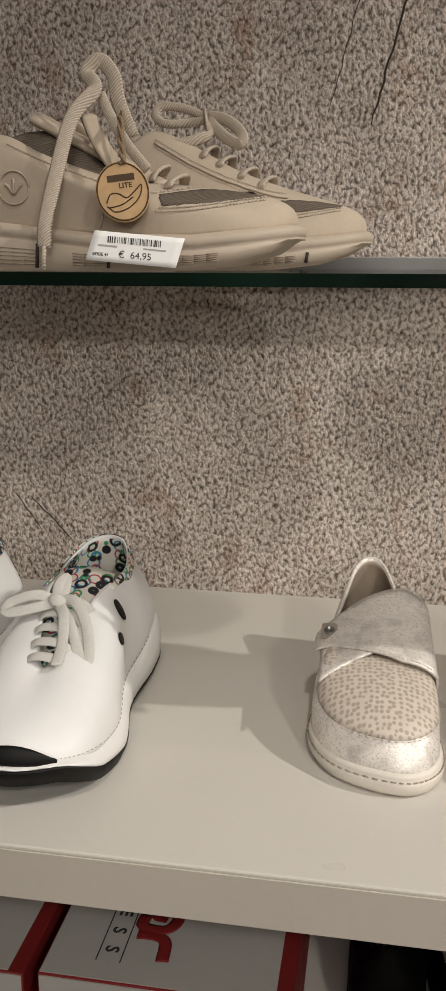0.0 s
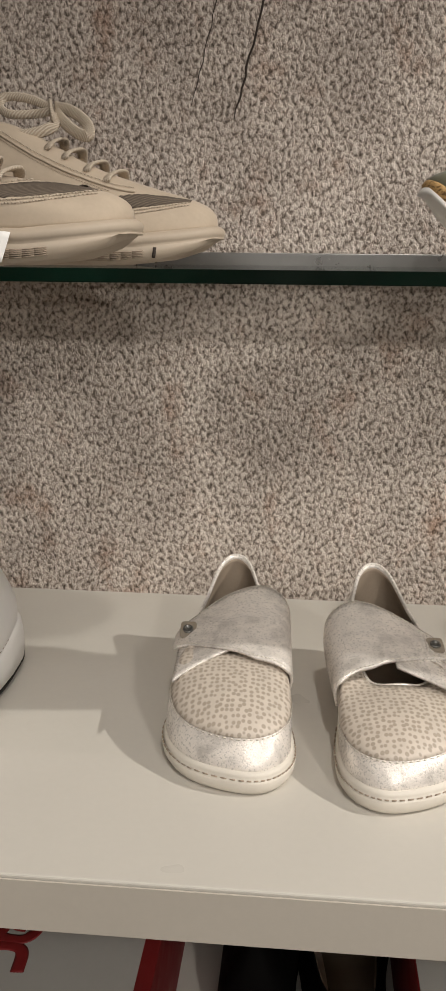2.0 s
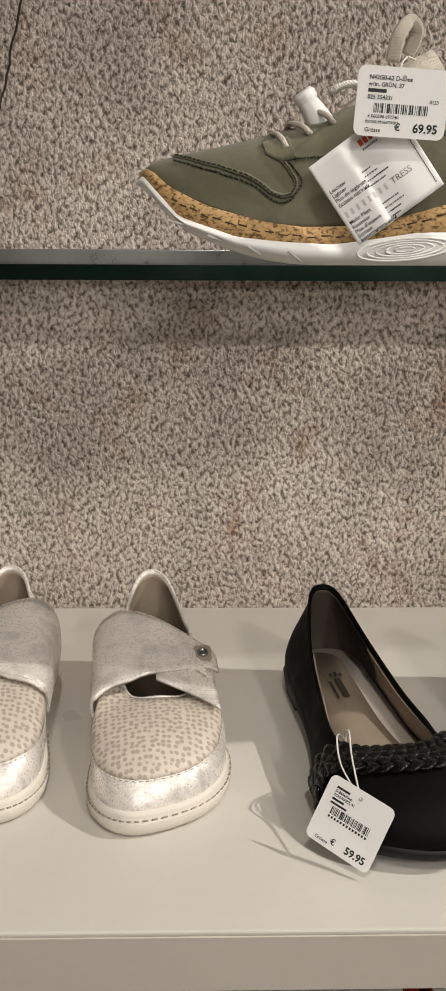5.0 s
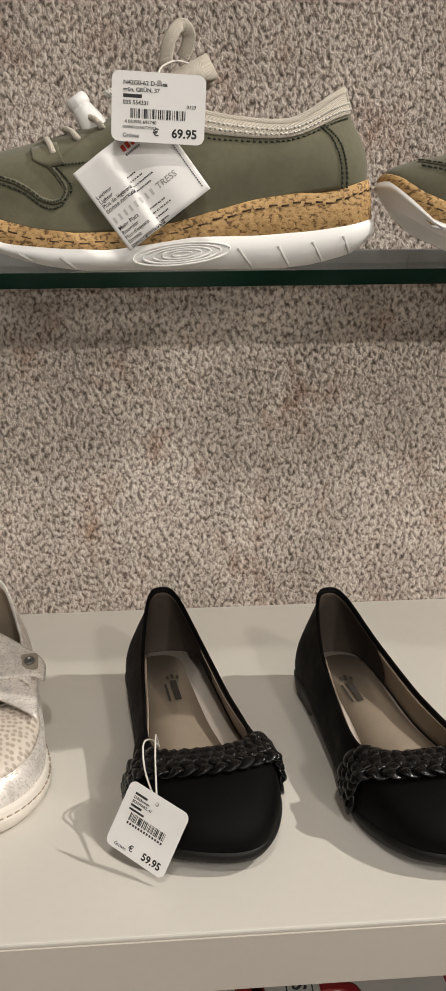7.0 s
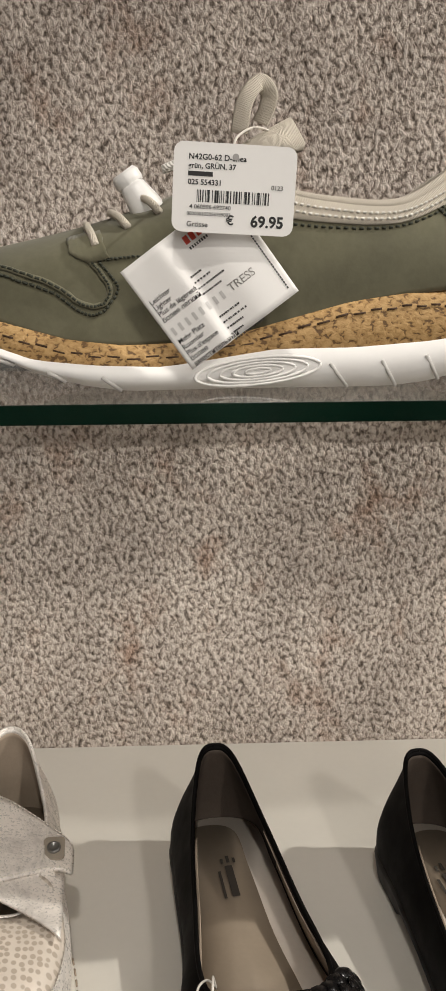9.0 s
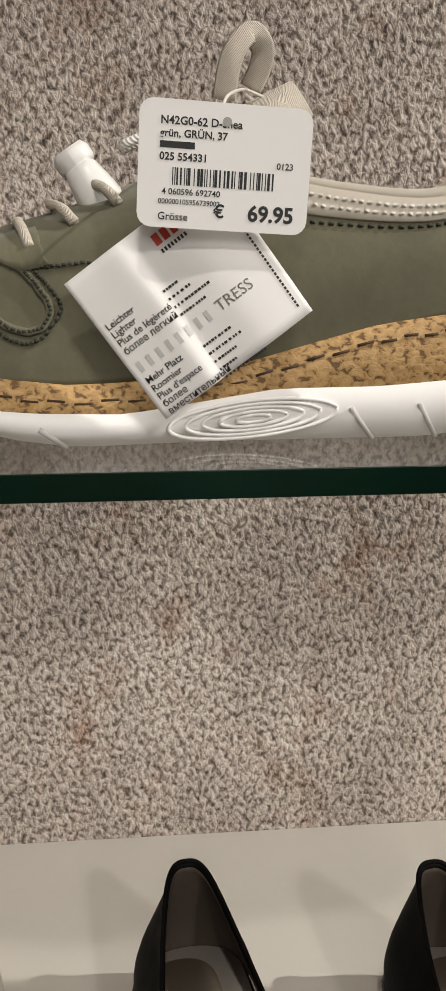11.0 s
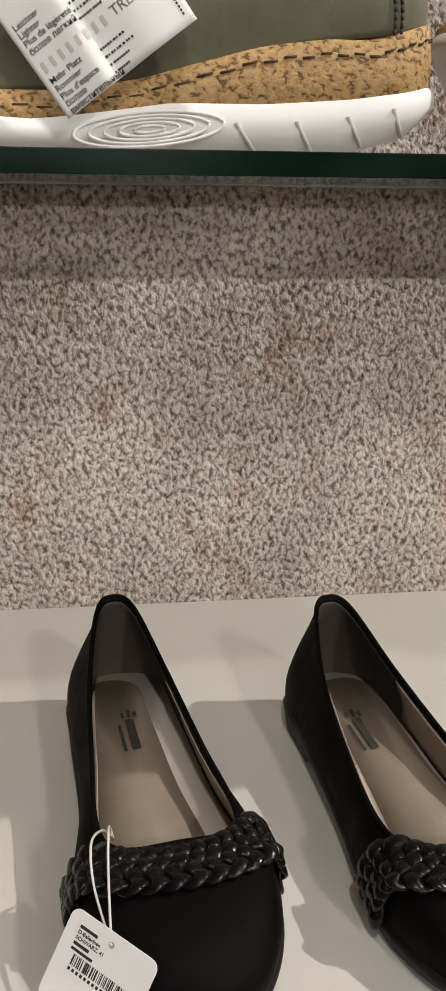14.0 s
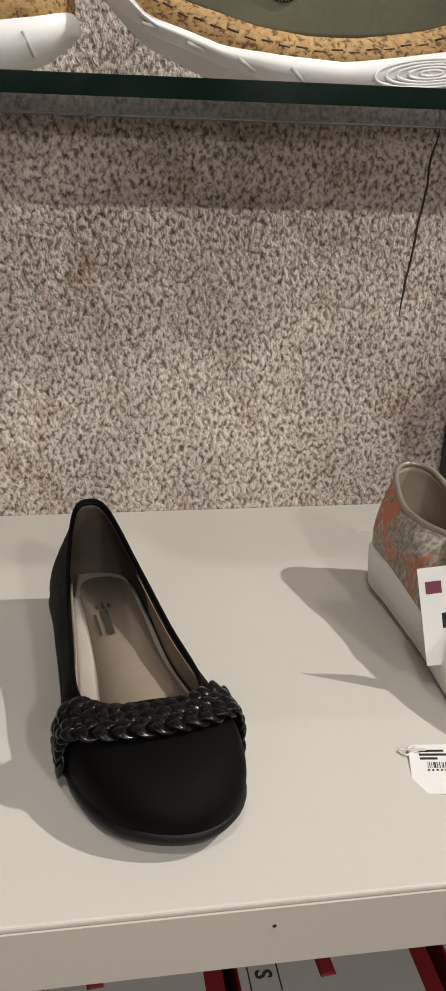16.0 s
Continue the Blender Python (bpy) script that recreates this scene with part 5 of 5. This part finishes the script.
def leaflet(m):
    """A folded care leaflet hanging by its top corner, with two soft creases."""
    t = thing("paper_leaflet", m, "creased white paper leaflet hanging on the olive sneaker", "leaflet")
    w, h = 0.0565, 0.0512
    bend = open_curve([(0, 0, 0), (0.010, 0, 0.0022), (0.0185, 0, 0.0046), (0.0235, 0, 0.0022), (0.0275, 0, 0.0028), (0.040, 0, 0.0050), (w, 0, 0.0030)], 60)

    def lift(u, v):
        """Height of the paper over its plane at u across and v down."""
        return float(np.interp(u, bend[:, 0], bend[:, 2])) * (0.35 + 11 * v) - 0.9 * max(0, v - 0.035) ** 2 + 0.10 * u * v

    g = np.array([[(u, -v, lift(u, v)) for v in np.linspace(h, 0, 16)] for u in np.linspace(0, w, 40)])
    sheet = solid_grid("sheet", g, 0.0003, PAPER, t)

    def drape(ob):
        """Lay flat print on the bent paper."""
        for vert in ob.data.vertices:
            p = ob.matrix_basis @ vert.co
            vert.co = (p.x, p.y, lift(p.x, -p.y) + 0.00022 + max(0, p.z - 0.0002))
        ob.matrix_basis = Matrix()
        return ob

    for text, v in (("Leichter", 0.0190), ("Lighter", 0.0220), ("Plus de l\u00e9g\u00e8ret\u00e9", 0.0250), ("\u0431\u043e\u043b\u0435\u0435 \u043b\u0435\u0433\u043a\u0438\u0439", 0.0281), ("Mehr Platz", 0.0392), ("Roomier", 0.0422), ("Plus d'espace", 0.0452), ("\u0431\u043e\u043b\u0435\u0435", 0.0480), ("\u0432\u043c\u0435\u0441\u0442\u0438\u0442\u0435\u043b\u044c\u043d\u044b\u0439", 0.0508)):
        drape(words(text, 0.0031, INK, sheet, pose(0.0022, -v, 0), 0.00002))
    drape(words("TRESS", 0.0050, GREY_INK, sheet, pose(0.0330, -0.0345, 0)))
    drape(bars("grey_mark", [(0.0035 + k * 0.0037, -0.0333, 0.0014, 0.0036) for k in range(8)], PALE_INK, sheet))
    rnd = random.Random(9)
    for v0, widths in ((0.0195, (0.005, 0.0075, 0.0125, 0.010)), (0.0400, (0.0105, 0.0120, 0.0085, 0.0065, 0.0145))):
        for k, wd in enumerate(widths):
            x, marks = 0.0228, []
            while x < 0.0228 + wd:
                b = rnd.uniform(0.0005, 0.0011)
                marks.append((x + b / 2, -v0 - 0.0029 * k, b, 0.0008))
                x += b + rnd.choice((0.0003, 0.0003, 0.0007))
            tagged(drape(bars("small_print", marks, INK, sheet)), kind="stuff")
    tagged(drape(bars("edge_print", [(w - 0.0030, -0.012 - k * 0.0013, 0.0007, 0.0009) for k in range(28)], INK, sheet)), kind="stuff")
    drape(bars("red_mark", [(0.0305, -0.0060, 0.0022, 0.0036), (0.0335, -0.0060, 0.0022, 0.0036), (0.0365, -0.0056, 0.0020, 0.0044), (0.0335, -0.0024, 0.0016, 0.0016)], RED_BRIGHT, sheet))
    tagged(drape(bars("black_mark", [(0.0300 + k * 0.0012, -0.0098, 0.0007, 0.0013) for k in range(8)], INK, sheet)), kind="stuff")
    return t


leaflet(pose(0.0984, -0.3680, 0.4045) @ UPRIGHT @ pose(0, 0, 0, 0, 0, 36.0))

black_lines = [("#0.009", 0.0022), ("D-Ballerinen", 0.0023), ("SCHWARZ, 41", 0.0023), ("#0.008", 0.0022), ("#0.011", 0.0020)]
tl, tr, br = Vector((0.1155, -0.4070, 0.0455)), Vector((0.1450, -0.4290, 0.0365)), Vector((0.1373, -0.4415, 0.0050))
ex = (tr - tl).normalized()
ez = ex.cross((tr - br).normalized()).normalized()
ey = ez.cross(ex)
cw, ch = (tr - tl).length + 0.006, (tr - br).length + 0.0065
mid = (tl + br) / 2 + ey * 0.0032
card_pose = Matrix.Translation(mid + ez * 0.0004) @ Matrix((ex, ey, ez)).transposed().to_4x4()
price_card("price_card", card_pose, cw, ch, "59.95", black_lines, "white price card leaning on the black ballerina toe")
eye = card_pose @ Vector((0, ch / 2 - 0.005, 0.0005))
tagged(sweep("tag_thread", open_curve([tuple(eye), (0.1335, -0.388, 0.052), (0.134, -0.372, 0.060), (0.1345, -0.356, 0.050), (0.136, -0.352, 0.040)], 24), 0.0006, 0.0006, NYLON, None, sides=6), "thin clear nylon thread on the ballerina", "thread")
tagged(sweep("tag_thread", open_curve([tuple(eye), (0.127, -0.390, 0.046), (0.126, -0.374, 0.056), (0.131, -0.358, 0.050), (0.136, -0.352, 0.041)], 24), 0.0006, 0.0006, NYLON, None, sides=6), "thin clear nylon thread on the ballerina", "thread")

# beige shoe: price label and wooden disc


def beige_label():
    t = thing("price_label", pose(-0.278, -0.3915, 0.3660) @ UPRIGHT @ pose(0, 0, 0, -12, 8, -5), "curled white price label on the beige shoe", "price tag", "price tags")
    w, h = 0.056, 0.0185
    g = np.zeros((12, 6, 3))
    for i in range(12):
        for j in range(6):
            x = (i / 11 - 0.5) * w
            g[i, j] = (x + 0.004 * (j / 5 - 0.5), (j / 5 - 0.5) * h, 0.0)
    solid_grid("slip", g, 0.0003, PAPER, t)
    rnd = random.Random(5)
    x, strokes = -0.017, []
    while x < 0.016:
        b = rnd.choice((0.0003, 0.0006, 0.0008))
        strokes.append((x, 0.0045, b, 0.0040))
        x += b / 2 + rnd.choice((0.0006, 0.0009, 0.0012))
    tagged(bars("bar_code", strokes, INK, t, 0.0002), kind="stuff")
    bars("print_bar", [(-0.017, 0.0005, 0.012, 0.0011), (0.012, 0.0005, 0.014, 0.0010)], GREY_INK, t, 0.0002)
    words("\u20ac  64,95", 0.0060, INK, t, pose(-0.010, -0.0060, 0.0002))
    words("BEIGE 41", 0.0026, INK, t, pose(-0.026, -0.0058, 0.0002), 0.00005)


beige_label()


def wooden_disc():
    t = thing("wooden_tag", pose(-0.2885, -0.3790, 0.4005) @ UPRIGHT @ pose(0, 0, 0, -10, 18, 8), "round engraved wooden tag hanging on jute twine", "tag")
    a = np.linspace(0, 2 * np.pi, 40, endpoint=False)
    rings = [np.column_stack([r * np.cos(a), r * 1.12 * np.sin(a), np.full(40, z)]) for r, z in ((0.0160, -0.0012), (0.0168, -0.0008), (0.0168, 0.0006), (0.0162, 0.0010))]
    rings_mesh("disc", rings, WOOD, t, smooth=False)
    rim = np.column_stack([0.0158 * np.cos(a), 0.0177 * np.sin(a), np.full(40, 0.0011)])
    sweep("burnt_rim", np.vstack([rim, rim[:1]]), 0.0005, 0.0003, WOOD_BURNT, t, sides=5)
    bars("mark", [(0.0, 0.0085, 0.017, 0.0042)], WOOD_BURNT, t, 0.00115)
    words("LITE", 0.0045, WOOD_BURNT, t, pose(-0.002, 0.0022, 0.00112), 0.00012)
    leaf = [(-0.011, -0.006), (-0.008, -0.001), (-0.003, -0.001), (0.002, -0.004), (0.008, 0.000), (0.012, 0.003), (0.010, -0.004), (0.003, -0.010), (-0.006, -0.012), (-0.011, -0.008)]
    pts = open_curve([(x, y, 0.0012) for x, y in leaf], 50)
    sweep("engraving", pts, 0.0004, 0.0002, WOOD_BURNT, t, sides=4)
    sweep("engraving", open_curve([(-0.010, -0.009, 0.0012), (-0.002, -0.008, 0.0012), (0.006, -0.004, 0.0012)], 16), 0.0004, 0.0002, WOOD_BURNT, t, sides=4)
    return t


wooden_disc()
twine = open_curve([(-0.2890, -0.3775, 0.4175), (-0.2905, -0.372, 0.424), (-0.294, -0.362, 0.434), (-0.297, -0.350, 0.445), (-0.300, -0.338, 0.452)], 30)
tw = thing("jute_twine", pose(0, 0, 0), "twisted brown jute twine round the laces", "twine")
for ph in (0, math.pi):
    k = np.linspace(0, 1, 30)[:, None]
    off = np.hstack([0.0014 * np.cos(14 * k + ph), 0 * k, 0.0014 * np.sin(14 * k + ph)])
    sweep("strand", twine + off, 0.0013, 0.0013, JUTE, tw, sides=6)

# blossom wedge: hanging paper card and label on the shelf


def wedge_card():
    t = thing("paper_card", pose(0.504, -0.320, 0.055) @ UPRIGHT @ pose(0, 0, 0, -14, -10, 10), "white paper card with small pink picture on the wedge shoe", "card")
    card("sheet", 0.040, 0.064, 0.001, t)
    bars("pink_patch", [(-0.011, 0.019, 0.010, 0.008)], surface("pink_print", (0.18, 0.04, 0.07), 0.6, 0.1, relief=0), t, 0.00015)
    bars("dark_patch", [(-0.006, -0.003, 0.003, 0.010), (-0.004, -0.001, 0.006, 0.003)], INK, t, 0.00015)
    bars("grey_lines", [(0.006, 0.005 - k * 0.004, 0.016, 0.0012) for k in range(4)], GREY_INK, t, 0.00015)


wedge_card()
price_card("price_card", pose(0.478, -0.402, 0.0032, 4, -6, -14), 0.050, 0.040, "", [("#0.014", 0.003), ("#0.018", 0.003), ("#0.010", 0.003)], "white price card lying on the cream shelf")
tagged(sweep("tag_thread", open_curve([(0.466, -0.386, 0.005), (0.459, -0.383, 0.003), (0.452, -0.380, 0.0012), (0.456, -0.385, 0.0012), (0.462, -0.380, 0.003)], 20), 0.0007, 0.0007, NYLON, None, sides=6), "curled clear thread on the cream shelf", "thread")

# -------- shoe boxes and dark shoes in the shade below


def shoe_box(x0, x1, y0, label, letters, z0=-0.303, h=0.140, depth=0.300):
    t = thing("shoe_box", pose((x0 + x1) / 2, y0 + depth / 2, z0), label, "box", "shoe boxes")
    w = x1 - x0
    slab("body", 0, 0, h / 2 - 0.002, w - 0.006, depth - 0.006, h - 0.004, RED, t, "dark red box body", bevel=0.001)
    lid = slab("lid", 0, 0, h - 0.0105, w, depth, 0.023, RED, t, "carton lid", bevel=0.0012)
    slab("lid_top", -0.0055, 0, h + 0.0012, w - 0.014, depth - 0.003, 0.0012, CARTON, lid, "white printed lid top")
    slab("front_label", 0, -depth / 2 - 0.0005, h / 2 - 0.012, w - 0.012, 0.001, h - 0.030, CARTON, t, "white front panel")
    slab("lid_front", 0, -depth / 2 - 0.0005, h - 0.0105, w - 0.003, 0.001, 0.020, CARTON, lid, "white front of the lid")
    if letters:
        z, by = h + 0.0020, -depth / 2
        mark = [
            ([(-0.030, by + 0.075), (-0.030, by + 0.062), (-0.012, by + 0.060), (-0.004, by + 0.070), (-0.004, by + 0.085)], 0.0052),
            ([(-0.022, by + 0.085), (-0.021, by + 0.074), (-0.012, by + 0.072)], 0.0042),
            ([(-0.032, by + 0.052), (-0.016, by + 0.052), (-0.008, by + 0.046), (-0.006, by + 0.026)], 0.0052),
        ]
        for pts, r in mark:
            sweep("red_mark", open_curve([(x, y, z) for x, y in pts], 20), r, 0.0003, RED, lid, up=(0, 0, 1), sides=6)
        for k, ch in enumerate("ESS"):
            words(ch, 0.0150, INK, lid, pose(-0.052, by + 0.078 - k * 0.021, z, 0, 0, -90), 0.0004)
        bars("rule", [(-0.0565, by + 0.062, 0.0010, 0.085), (-0.0375, by + 0.062, 0.0010, 0.085)], INK, lid, z)
    return t


shoe_box(-0.570, -0.371, -0.412, "white shoe box with dark red sides", False)
shoe_box(-0.361, -0.168, -0.409, "white shoe box with red mark and dark red sides", True)
shoe_box(0.028, 0.198, -0.395, "white shoe box with dark red sides and closed lid", False)
shoe_box(0.206, 0.354, -0.405, "white shoe box with red mark on the lid", True)
shoe_box(0.362, 0.490, -0.415, "narrow white shoe box with red mark on lid", True)
shoe_box(0.500, 0.680, -0.410, "white shoe box with closed lid in shade", False)

ballerina(pose(-0.097, -0.285, -0.303, 0, 0, 178), 1, "plain dark pump standing in the shade below", braid=False, name="dark_pump", group="dark pumps")
ballerina(pose(-0.014, -0.345, -0.303, 0, 0, 181), -1, "plain dark pump with rounded toe in shade", braid=False, name="dark_pump", group="dark pumps")
